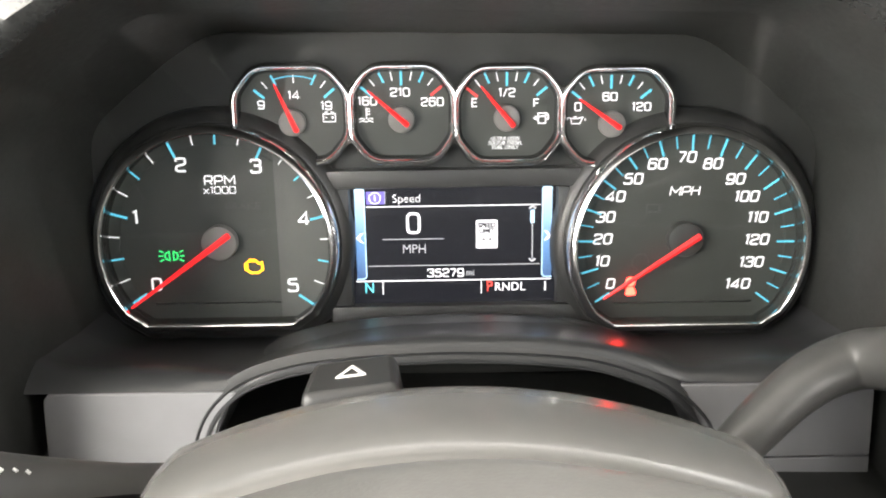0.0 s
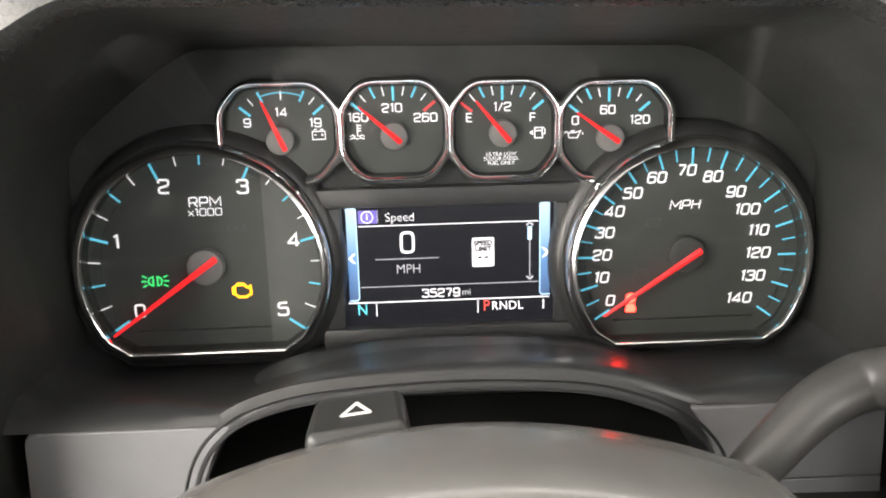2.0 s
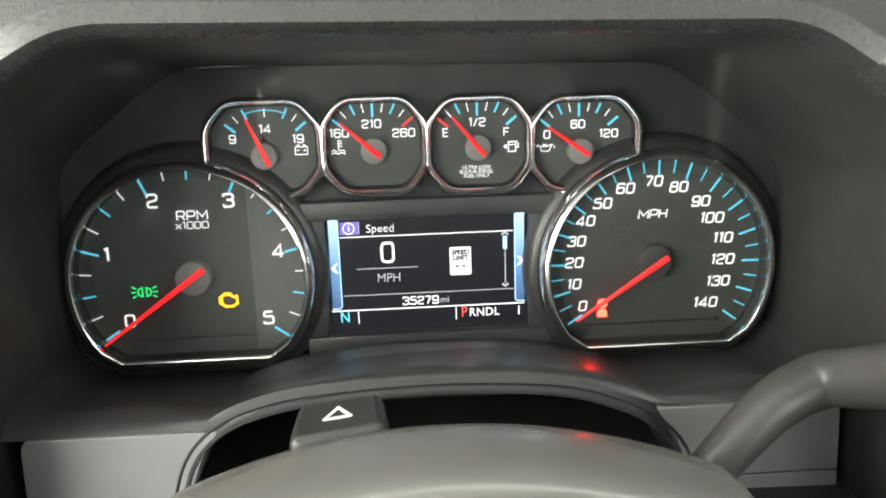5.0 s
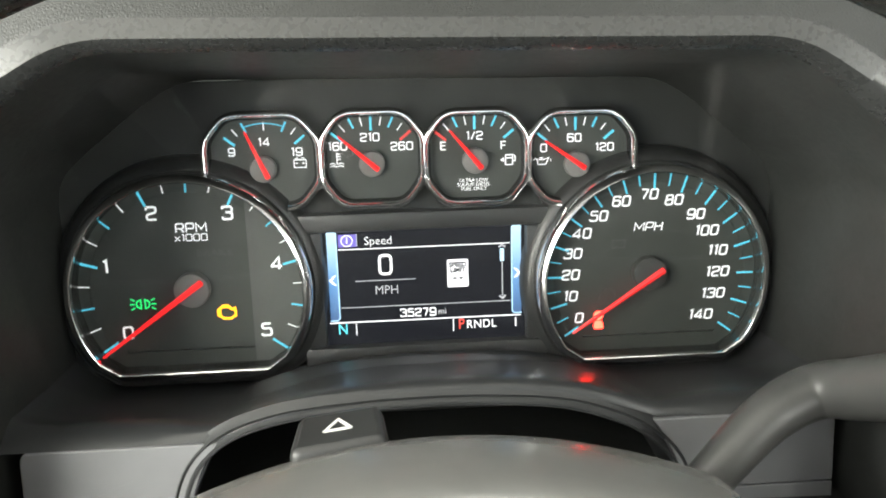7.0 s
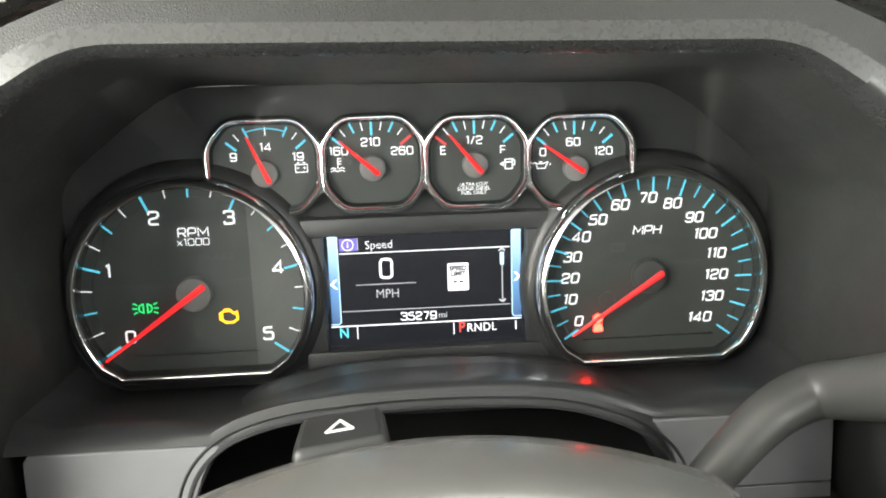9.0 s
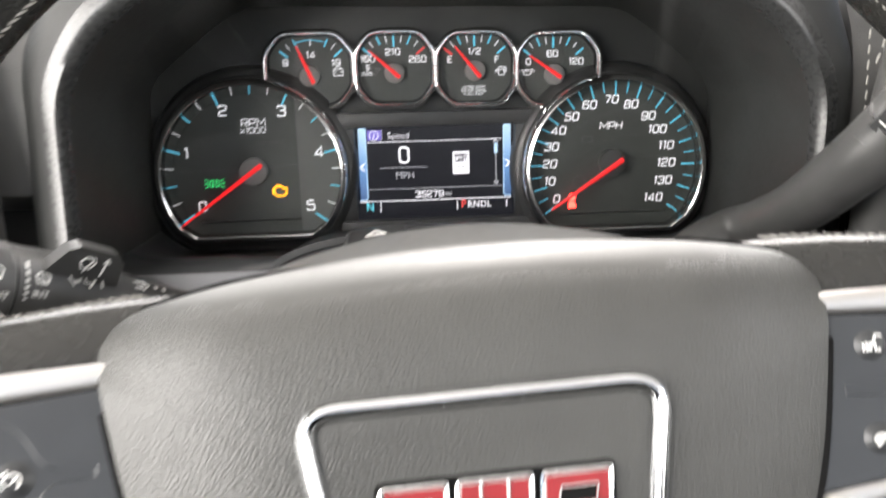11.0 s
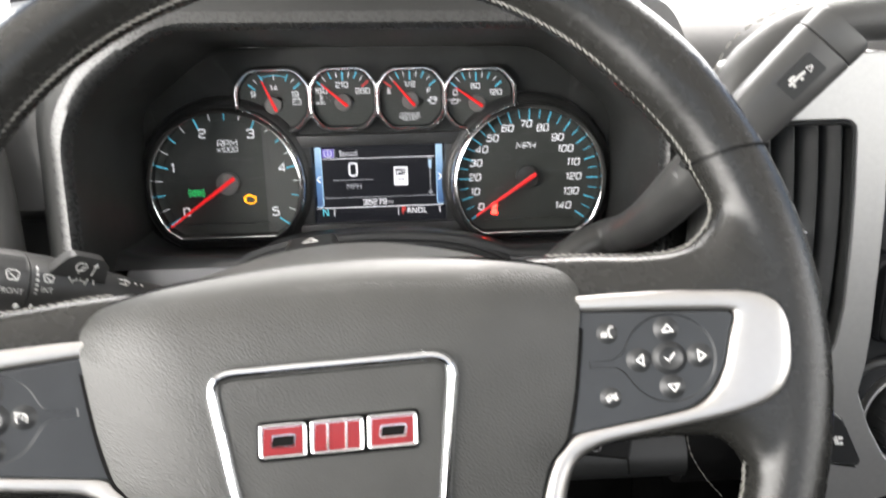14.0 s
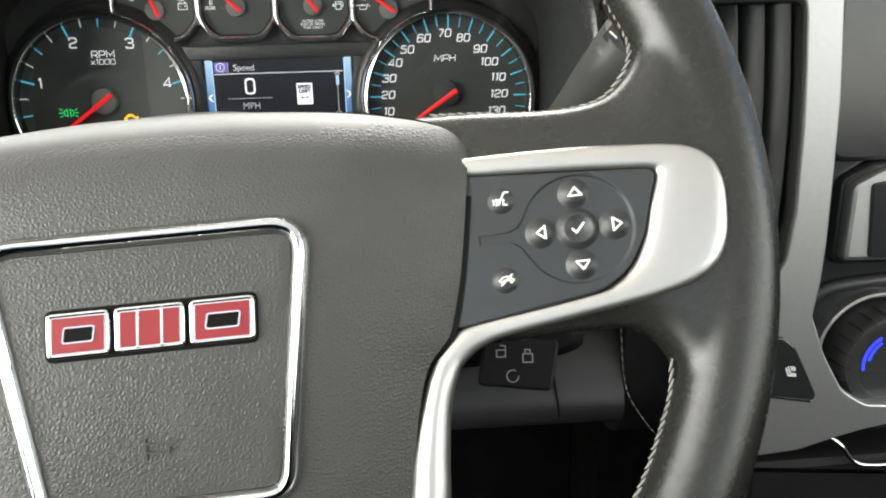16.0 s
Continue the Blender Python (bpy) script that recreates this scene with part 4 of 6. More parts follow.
lcd("divider", strokes([[(-0.0478, -0.0204), (0.0470, -0.0204)]], 0.0005, SZ), LCDWHITE)
for x in (-0.0350, 0.0132):
    lcd("divider", strokes([[(x, -0.0212), (x, -0.0272)]], 0.0004, SZ), LCDWHITE)
lcd("compass_letter", words("N", 0.0076, -0.0416, -0.0240, SZ + 0.0003, 0.0001, stretch=0.85), LCDCYAN)
lcd("gear_letter", words("P", 0.0076, 0.0172, -0.0240, SZ + 0.0003, 0.0001, stretch=0.85), LCDRED)
lcd("gear_letters", words("RNDL", 0.0060, 0.0272, -0.0243, SZ + 0.0003, 0.0001, stretch=0.92, spacing=1.08), LCDWHITE)
lcd("gear_number", words("1", 0.0066, 0.0445, -0.0243, SZ + 0.0003, 0.0001, stretch=0.95), LCDWHITE)

# clear lens over the whole cluster
lens = part("clear_lens", loft(rounded([(-0.1785, -0.046), (0.1785, -0.046), (0.1785, 0.055), (0.165, 0.080), (0.130, 0.104), (-0.130, 0.104), (-0.165, 0.080), (-0.1785, 0.055)], 0.010), [(0, 0.0), (0, 0.0012)], lift=lambda x, y: 0.018 + (y + 0.046) * 0.40), CLEAR, cluster, "clear plastic lens")
lens.visible_shadow = False

# ---- steering wheel ----
wheel = thing("steering_wheel", WF, "dark grey leather steering wheel with satin silver spokes, turned slightly", "steering wheel")
RC, RM = (0.0, 0.0045), 0.1832


def rim_at(a, r, z):
    return (RC[0] + r * math.cos(a), RC[1] + r * math.sin(a), z)


rim_bm = bmesh.new()
SEG, RAD = 160, 0.0154
rings = []
for i in range(SEG):
    a = 2 * math.pi * i / SEG
    ring = []
    for j in range(24):
        an = 2 * math.pi * j / 24
        # thumb swellings beside the spokes
        swell = 1 + 0.07 * (math.exp(-((a - radians(38)) / 0.12) ** 2) + math.exp(-((a - radians(142)) / 0.12) ** 2))
        rr = RAD * swell
        c, s = math.cos(an), math.sin(an)
        ring.append(rim_at(a, RM + c * rr, -0.0045 + s * rr * 1.08))
    rings.append(ring)
vs = [[rim_bm.verts.new(p) for p in ring] for ring in rings]
for i in range(SEG):
    p, q = vs[i], vs[(i + 1) % SEG]
    for j in range(24):
        rim_bm.faces.new((p[j], p[(j + 1) % 24], q[(j + 1) % 24], q[j]))
def lift_spoke(x, y):
    """The spokes rise from the hub towards the rim."""
    return -0.0100 + (abs(x) - 0.095) / 0.065 * 0.0135

# leather webs between hub and rim, flowing into the rim
for sgn in (1, -1):
    secs = smooth_path([(0.080, 0.046, -0.033), (0.105, 0.0445, -0.0335), (0.130, 0.0418, -0.0325), (0.145, 0.0425, -0.0328), (0.153, 0.0475, -0.0360), (0.158, 0.0550, -0.0425), (0.162, 0.0660, -0.0520), (0.166, 0.0790, -0.0650), (0.172, 0.0900, -0.0760), (0.180, 0.0860, -0.0720)], 3)
    wr = []
    for x, t, b in secs:
        mid, hh, ring = (t + b) / 2, (t - b) / 2, []
        front = lift_spoke(x, 0) + 0.0036
        for j in range(40):
            an = 2 * math.pi * j / 40
            cc, kk = math.cos(an), math.sin(an)
            sq = (abs(cc) ** 3.4 + abs(kk) ** 3.4) ** (-1 / 3.4)
            ring.append((sgn * x, mid + cc * sq * hh, front - 0.0125 + kk * sq * 0.0125))
        wr.append(ring)
    bridge(rim_bm, wr, True, True, True)
rim = part("rim", rim_bm, LEATHER, wheel, "worn dark grey leather rim flowing into the spokes")
weld = rim.modifiers.new("weld", 'REMESH')
weld.mode, weld.voxel_size, weld.use_smooth_shade = 'VOXEL', 0.0014, True
soft = rim.modifiers.new("soft", 'SMOOTH')
soft.factor, soft.iterations = 0.5, 26
# the seams where the leather pieces meet
for deg, skew in ((24.2, -1.3), (155.8, 1.3), (318, 0), (222, 0)):
    a = radians(deg)
    ring = [rim_at(a + radians(skew) * math.cos(t), RM + math.cos(t) * (RAD + 0.0003), -0.0045 + math.sin(t) * (RAD * 1.08 + 0.0003)) for t in [2 * math.pi * k / 24 for k in range(24)]]
    part("leather_seam", tube(ring, 0.00055, 6, up=(math.cos(a), math.sin(a), 0.01), closed=True), DARK, rim, "stitched leather joint")




def stitch_line(path, length=0.0042, gap=-0.0010, r=0.00045, zig=0.0007):
    """Thread stitches lying slantwise along a path, each lapping over the next."""
    bm = bmesh.new()
    pts = [Vector(p) for p in path]
    cum = [0.0]
    for a, b in zip(pts, pts[1:]):
        cum.append(cum[-1] + (b - a).length)

    def at(s):
        for i in range(len(pts) - 1):
            if s <= cum[i + 1]:
                return pts[i].lerp(pts[i + 1], (s - cum[i]) / max(cum[i + 1] - cum[i], 1e-9))
        return pts[-1]
    s = 0.0
    while s + length < cum[-1]:
        a, b = at(s), at(s + length)
        d = (b - a).normalized()
        side = d.cross(Vector((0, 0, 1))).normalized() * zig
        tube([a - side, (a + b) / 2 + Vector((0, 0, r * 0.5)), b + side], [r * 0.6, r, r * 0.6], 5, bm=bm)
        s += length + gap
    return bm


def inner_edge(a0, a1, n, dr=0.0, z=0.004):
    return [rim_at(radians(a0 + (a1 - a0) * i / n), RM - RAD * 0.985 - 0.0002 + dr, z) for i in range(n + 1)]


TRIM = [(0.0880, 0.0272, 0.0880, 0.0212), (0.1100, 0.0270, 0.1100, 0.0196), (0.1317, 0.0262, 0.1317, 0.0180), (0.1480, 0.0250, 0.1470, 0.0166), (0.1610, 0.0236, 0.1545, 0.0158), (0.1695, 0.0214, 0.1566, 0.0150),
        (0.1752, 0.0168, 0.1566, 0.0132), (0.1775, 0.0100, 0.1553, 0.0098), (0.1776, 0.0020, 0.1532, 0.0040), (0.1762, -0.0080, 0.1511, -0.0040), (0.1723, -0.0158, 0.1480, -0.0108), (0.1650, -0.0209, 0.1440, -0.0156),
        (0.1545, -0.0238, 0.1400, -0.0186), (0.1430, -0.0258, 0.1362, -0.0202), (0.1248, -0.0286, 0.1228, -0.0224), (0.1060, -0.0316, 0.1035, -0.0250), (0.0990, -0.0340, 0.0930, -0.0268), (0.0935, -0.0378, 0.0858, -0.0312),
        (0.0905, -0.0420, 0.0812, -0.0382), (0.0872, -0.0520, 0.0770, -0.0500), (0.0850, -0.0680, 0.0732, -0.0660), (0.0836, -0.0815, 0.0708, -0.0810), (0.0780, -0.1050, 0.0640, -0.1050), (0.0640, -0.1400, 0.0520, -0.1400)]


def trim_band(sgn):
    """The silver band round the switch panel, running down beside the airbag pad."""
    bm = bmesh.new()
    rows = []
    path = smooth_path(TRIM, 4)
    for i, q in enumerate(path):
        # the lower arm is rounder than the plate round the switches
        arm = min(max((i / 4 - 15.5) / 3, 0.0), 1.0)
        row = []
        for u, h in ((0, -0.014), (0, -0.0006), (0.03, 0.0006), (0.09, 0.0015), (0.2, 0.0020), (0.35, 0.0021), (0.5, 0.0022), (0.65, 0.0021), (0.8, 0.0019), (0.91, 0.0013), (0.97, 0.0004), (1, -0.0008), (1, -0.014)):
            x, y = q[0] + (q[2] - q[0]) * u, q[1] + (q[3] - q[1]) * u
            z = lift_spoke(max(abs(x), 0.0865), y) + 0.0042 + h + arm * 0.0026 * math.sin(math.pi * u)
            row.append((sgn * x, y, z))
        rows.append(row)
    bridge(bm, rows, True, True, True)
    return bm


def reach(pts, c, a):
    """How far an outline lies from c in the direction a."""
    d, best = Vector((math.cos(a), math.sin(a))), 0.0
    for p, q in zip(pts, pts[1:] + pts[:1]):
        e, w = Vector(q) - Vector(p), Vector(p) - Vector(c)
        den = d.x * e.y - d.y * e.x
        if abs(den) > 1e-12:
            u, t = (w.x * d.y - w.y * d.x) / den, (w.x * e.y - w.y * e.x) / den
            if -1e-6 <= u <= 1 + 1e-6:
                best = max(best, t)
    return best


def dished_panel(out, c, sgn, lp):
    """The switch plate with its round dish and the channel that runs from it to the hub."""
    chan = [(-0.0305, -0.0016), (-0.0305, 0.0012), (-0.0212, 0.0014), (-0.0185, 0.0026), (-0.0166, 0.0052)]
    low = [(-0.0160, -0.0070), (-0.0180, -0.0038), (-0.0208, -0.0020)]
    dish = [(c[0] + sgn * x, c[1] + y) for x, y in chan + [(0.0172 * math.cos(radians(a)), 0.0172 * math.sin(radians(a))) for a in range(156, -155, -6)] + low]
    angles = sorted({round(math.atan2(y - c[1], x - c[0]), 4) for x, y in list(out) + dish})
    edge = [(a, reach(list(out), c, a)) for a in angles]
    hole = [(a, reach(dish, c, a)) for a in angles]
    ring = lambda pts, d, z: [(c[0] + (r + d) * math.cos(a), c[1] + (r + d) * math.sin(a), lp(c[0] + (r + d) * math.cos(a), c[1]) + z) for a, r in pts]
    bm = bmesh.new()
    bridge(bm, [ring(edge, 0, -0.003), ring(edge, 0, 0.0002), ring(edge, -0.0005, 0.0008), ring(edge, -0.0009, 0.0009), ring(hole, 0.0003, 0.0009), ring(hole, 0, 0.0008), ring(hole, -0.0004, 0.0003), ring(hole, -0.0006, 0.0002)], True, True, True)
    return bm


for sgn in (1, -1):
    m = lambda pts: [(sgn * x, y) for x, y in pts]
    trim_ob = part("spoke_trim", trim_band(sgn), SILVER, wheel, "satin silver spoke trim", smooth=50)
    panel = ccw(rounded(m([(0.0880, 0.0214), (0.1575, 0.0156), (0.1548, 0.0080), (0.1513, -0.0045), (0.1454, -0.0150), (0.1370, -0.0206), (0.1228, -0.0228), (0.0870, -0.0280), (0.0880, 0.0000)]), [0.0005, 0.0030, 0.020, 0.020, 0.018, 0.020, 0.020, 0.0005, 0.003], 4))
    lp = lambda x, y: lift_spoke(x, y) + 0.0062
    part("panel_gap", loft(offset(panel, 0.0005), [(0, -0.004), (0, -0.0010)], lift=lp), DARK, trim_ob)
    c = (sgn * 0.1315, -0.0004)
    pan = part("switch_panel", dished_panel(panel, c, sgn, lp), PANEL, wheel, "blue-grey plastic switch panel with a dished control pad", smooth=8)
    part("centre_button", loft(disc(*c, 0.0058, 32), [(0.0008, 0.0002), (0, 0.0008), (-0.0007, 0.0018), (-0.0014, 0.0021), (-0.0022, 0.0018), (-0.0036, 0.0011), (-0.0048, 0.0009)], lift=lp), RUBBER, pan, "dished centre button")
    for dx, dy in ((0, 0.0113), (0, -0.0113), (0.0113, 0), (-0.0113, 0)):
        part("button_bump", loft(disc(c[0] + dx, c[1] + dy, 0.0043, 24), [(0.0006, 0.0002), (-0.0002, 0.0006), (-0.0010, 0.0014), (-0.0019, 0.0020), (-0.0030, 0.0022)], lift=lp), RUBBER, pan)
    zl = 0.0022
    if sgn > 0:
        for bx, by in ((0.1090, 0.0112), (0.1077, -0.0140)):
            part("button_bump", loft(disc(bx, by, 0.0044, 24), [(0, 0.0007), (-0.0006, 0.0012), (-0.0013, 0.0018), (-0.0022, 0.0022), (-0.0032, 0.0024)], lift=lp), RUBBER, pan)
        for dx, dy in ((0, 1), (1, 0), (0, -1), (-1, 0)):
            b, n = Vector((c[0] + dx * 0.0113, c[1] + dy * 0.0113)), Vector((dx, dy))
            t = Vector((-dy, dx))
            tri = [b + n * 0.0016, b - n * 0.0010 + t * 0.0020, b - n * 0.0010 - t * 0.0020]
            part("arrow_mark", strokes([[tuple(p) for p in tri + tri[:1]]], 0.00055, zl, lift=lp), PAINT, pan, "white arrow outline")
        part("check_mark", strokes([[(c[0] - 0.0018, c[1] + 0.0002), (c[0] - 0.0006, c[1] - 0.0012), (c[0] + 0.0020, c[1] + 0.0018)]], 0.0006, 0.0010, lift=lp), PAINT, pan)
        part("voice_mark", strokes([[(0.1112, 0.0136), (0.1098, 0.0136), (0.1094, 0.0126), (0.1088, 0.0116), (0.1096, 0.0112), (0.1094, 0.0098), (0.1106, 0.0096)], [(0.1082, 0.0116), (0.1085, 0.0107), (0.1080, 0.0098)], [(0.1073, 0.0117), (0.1077, 0.0107), (0.1072, 0.0097)], [(0.1064, 0.0115), (0.1067, 0.0107), (0.1063, 0.0099)]], 0.00045, 0.0024, lift=lp), PAINT, pan)
        part("phone_mark", strokes([[(0.1056, -0.0142), (0.1066, -0.0132), (0.1078, -0.0129), (0.1090, -0.0132), (0.1100, -0.0142)], [(0.1056, -0.0142), (0.1064, -0.0148)], [(0.1064, -0.0148), (0.1070, -0.0141)], [(0.1092, -0.0150), (0.1100, -0.0142)], [(0.1092, -0.0150), (0.1087, -0.0141)], [(0.1070, -0.0141), (0.1087, -0.0141)], [(0.1062, -0.0156), (0.1096, -0.0124)]], 0.0005, 0.0024, lift=lp), PAINT, pan)
    else:
        part("legend", words("RES", 0.0036, c[0], c[1] + 0.0102, zl, 0.0001, lift=lp), PAINT, pan)
        part("legend", words("SET", 0.0036, c[0], c[1] - 0.0106, zl, 0.0001, lift=lp), PAINT, pan)
        part("plus_mark", strokes([[(c[0] - 0.0011, c[1] + 0.0138), (c[0] + 0.0011, c[1] + 0.0138)], [(c[0], c[1] + 0.0128), (c[0], c[1] + 0.0149)]], 0.0005, zl, lift=lp), PAINT, pan)
        part("minus_mark", strokes([[(c[0] - 0.0011, c[1] - 0.0140), (c[0] + 0.0011, c[1] - 0.0140)]], 0.0006, zl, lift=lp), PAINT, pan)
        for x0 in (c[0] - 0.0113, c[0] + 0.0113):
            dial = [(x0 + 0.0020 * math.cos(radians(a)), c[1] - 0.0003 + 0.0020 * math.sin(radians(a))) for a in range(-40, 221, 20)]
            more = [[(x0 - 0.0020, c[1] - 0.0020), (x0 + 0.0020, c[1] + 0.0018)], [(x0 - 0.0020, c[1] + 0.0018), (x0 + 0.0020, c[1] - 0.0020)]] if x0 < c[0] else [[(x0, c[1] - 0.0004), (x0 + 0.0014, c[1] + 0.0010)], [(x0 - 0.0024, c[1] + 0.0018), (x0 - 0.0012, c[1] + 0.0022)]]
            part("cruise_mark", strokes([dial] + more, 0.00055, zl, lift=lp), PAINT, pan)

# stitching round the inner side of the rim and along the spokes' upper edges
part("stitching", stitch_line(inner_edge(25, 155, 90, 0.0, -0.0015)), THREAD, rim, "pale thread stitching")
for sgn in (1, -1):
    up_edge = smooth_path([(sgn * 0.1510, 0.0790, -0.004), (sgn * 0.1575, 0.0640, -0.004), (sgn * 0.1570, 0.0545, -0.003), (sgn * 0.1520, 0.0468, -0.0075), (sgn * 0.1450, 0.0430, -0.0100), (sgn * 0.1300, 0.0420, -0.0130), (sgn * 0.1050, 0.0447, -0.0170), (sgn * 0.0880, 0.0460, -0.0195)], 6)
    part("stitching", stitch_line(up_edge), THREAD, rim, "pale thread stitching")
    low_edge = smooth_path([(sgn * 0.1580, -0.0440, -0.003), (sgn * 0.1570, -0.0540, -0.004), (sgn * 0.1520, -0.0660, -0.004), (sgn * 0.1430, -0.0830, -0.004), (sgn * 0.1300, -0.1010, -0.004)], 6)
    part("stitching", stitch_line(low_edge), THREAD, rim, "pale thread stitching")


# airbag pad
def pad_base(x, y):
    """A middle field bent gently from top to bottom, with side slopes past a soft crease."""
    d = abs(x) - (0.0625 + (y - 0.01) * 0.16)
    side = 0.5 * (d + math.sqrt(d * d + 0.008 ** 2)) - 0.0003
    return 0.0106 + (y - 0.01) * 0.105 - 0.7 * ((y + 0.03) ** 2 - 0.0016) - 0.28 * side


half = [(0.0, 0.0500), (0.0200, 0.0496), (0.0400, 0.0480), (0.0600, 0.0458), (0.0800, 0.0425), (0.0920, 0.0395), (0.0990, 0.0345), (0.1006, 0.0290), (0.0990, 0.0190), (0.0962, 0.0015), (0.0930, -0.0150), (0.0892, -0.0280), (0.0860, -0.0325), (0.0812, -0.0380),
        (0.0782, -0.0460), (0.0750, -0.0600), (0.0728, -0.0760), (0.0690, -0.1000), (0.0600, -0.1180), (0.0420, -0.1270), (0.0200, -0.1290)]
pad_out = [tuple(p) for p in smooth_path([(x, y, 0) for x, y in half], 3)]
pad_out = [(x, y) for x, y, z in pad_out] + [(-x, y) for x, y, z in pad_out[::-1]][:-1]
pad_out = ccw(pad_out)


def airbag_pad():
    bm = bmesh.new()
    cx, cy = 0.0, -0.030
    rings = []
    for s in (1.0, 1.0, 1.0, 1.0, 0.995, 0.98, 0.955, 0.92, 0.88, 0.82, 0.74, 0.64, 0.5, 0.32, 0.14):
        k = len(rings)
        ring = []
        for x, y in pad_out:
            px, py = cx + (x - cx) * s, cy + (y - cy) * s
            top = max(0.0, (y - 0.02) / 0.03)
            drop = (0.0020 + 0.0160 * min(top, 1.0)) * s ** 7
            # a wide soft shoulder along the upper edge
            z = pad_base(px, py) - drop
            # the top rolls back and up behind the shoulder
            back, rise = ((0.050, 0.0130), (0.040, 0.0126), (0.014, 0.0032))[k] if k < 3 else (0.0, 0.0)
            py += rise * min(top, 1.0) * max(0.0, 1 - (x / 0.098) ** 2)
            ring.append((px, py, z - back))
        rings.append(ring)
    vs = bridge(bm, rings, True, False, True)
    return bm


pad = part("airbag_pad", airbag_pad(), PAD, wheel, "grained grey vinyl airbag cover with a smooth top", smooth=60)
pad.data.materials.append(PADSMOOTH)
for face in pad.data.polygons:
    # the grain fades out over the rolled top
    face.material_index = 1 if face.center.y > 0.0385 else 0


def pad_z(x, y):
    return pad_base(x, y)


frame_out = rounded([(-0.0378, -0.0735), (0.0378, -0.0735), (0.0500, 0.0118), (-0.0500, 0.0118)], [0.0110, 0.0110, 0.0120, 0.0120], 8)
part("badge_frame", hoop(offset(ccw(frame_out), -0.0028), [(0.0030, -0.0006), (0.0029, 0.0004), (0.0022, 0.0015), (0.0013, 0.0027), (0.0006, 0.0032), (0.0, 0.0033), (-0.0006, 0.0031), (-0.0013, 0.0024), (-0.0022, 0.0010), (-0.0028, -0.0006)], lift=pad_z), CHROME, pad, "polished chrome frame", smooth=50)
field = bmesh.new()
field_out = offset(ccw(frame_out), -0.0054)
field_rings = [[(x, y, pad_z(x, y) - 0.002) for x, y in field_out]]
for k in (1.0, 0.994, 0.9, 0.75, 0.6, 0.45, 0.3, 0.15, 0.04):
    field_rings.append([(x * k, -0.030 + (y + 0.030) * k, pad_z(x * k, -0.030 + (y + 0.030) * k) + (0.0003 if k == 1 else 0.0004)) for x, y in field_out])
bridge(field, field_rings, True, False, True)
part("badge_field", field, PAD, pad)


def flat_pad(x, y):
    return pad_base(0.02, y)


# emblem: three chrome edged blocks with red inlays on a dark base
part("badge_base", plate(rounded([(-0.0306, -0.0253), (0.0311, -0.0253), (0.0320, -0.0101), (-0.0297, -0.0101)], 0.0026, 4), -0.0004, 0.0007, 0.0003, lift=flat_pad), DARK, pad, "black emblem base")
SL = 0.0008


def block_quad(x0, x1, d=0.0):
    return ccw(rounded([(x0 + d, -0.0245 + d), (x1 - d, -0.0245 + d), (x1 - d + SL, -0.0109 - d), (x0 + d + SL, -0.0109 - d)], max(0.0020 - d, 0.0004), 4))


for x0, x1 in ((-0.0298, -0.0114), (-0.0104, 0.0102), (0.0112, 0.0306)):
    part("badge_block", loft(block_quad(x0, x1), [(0, 0.0), (0, 0.0011), (-0.0004, 0.0019), (-0.0009, 0.0021), (-0.0014, 0.0017)], lift=flat_pad), CHROME, pad, "chrome edged emblem block")
    part("badge_inlay", plate(block_quad(x0, x1, 0.0017), 0.0012, 0.0019, 0.0001, lift=flat_pad), BADGERED, pad, "red emblem inlay")
    # a small chrome edged window in the outer blocks, two ribs across the middle one
    if abs(x0 + x1) > 0.01:
        core = ccw(rounded([(x0 + 0.0054, -0.0196), (x1 - 0.0050, -0.0196), (x1 - 0.0050 + SL, -0.0158), (x0 + 0.0054 + SL, -0.0158)], 0.0004, 3))
        part("badge_edge", hoop(core, [(0.0007, 0.0016), (0.0005, 0.0022), (0.0001, 0.0022), (0.0, 0.0010)], lift=flat_pad), CHROME, pad)
        part("badge_core", plate(core, 0.0016, 0.00196, 0.0001, lift=flat_pad), DARK, pad)
    else:
        for xr in (x0 + 0.0068, x1 - 0.0068):
            part("badge_edge", loft(ccw([(xr - 0.0006, -0.0232), (xr + 0.0006, -0.0232), (xr + 0.0006 + SL, -0.0122), (xr - 0.0006 + SL, -0.0122)]), [(0, 0.0014), (-0.0001, 0.0019), (-0.0004, 0.0022)], lift=flat_pad), CHROME, pad)
horn = ribbon([[(-0.0046, -0.0500), (-0.0046, -0.0562)], [(-0.0046, -0.0514), (-0.0020, -0.0520), (0.0046, -0.0514)], [(-0.0044, -0.0540), (-0.0010, -0.0546), (0.0020, -0.0546), (0.0022, -0.0528)]], 0.0006, 0.0002, 0.0008)
for v in horn.verts:
    v.co.z += pad_z(v.co.x, v.co.y)
part("horn_mark", horn, PADSMOOTH, pad, "embossed horn symbol")
part("embossed_lettering", words("AIRBAG", 0.0066, -0.0010, -0.0852, 0.0002, 0.0007, lift=pad_z), PADSMOOTH, pad)
# the dark hub behind the pad
part("hub", loft(offset(pad_out, -0.006), [(0, -0.075), (0, -0.022)], lift=None), BLACK, wheel)
# lower spoke bridging to the rim
part("lower_spoke", loft(rounded([(-0.066, -0.095), (0.066, -0.095), (0.060, -0.178), (-0.060, -0.178)], 0.012), [(0, -0.026), (0, -0.012), (-0.004, -0.007), (-0.008, -0.006)]), LEATHER, wheel)

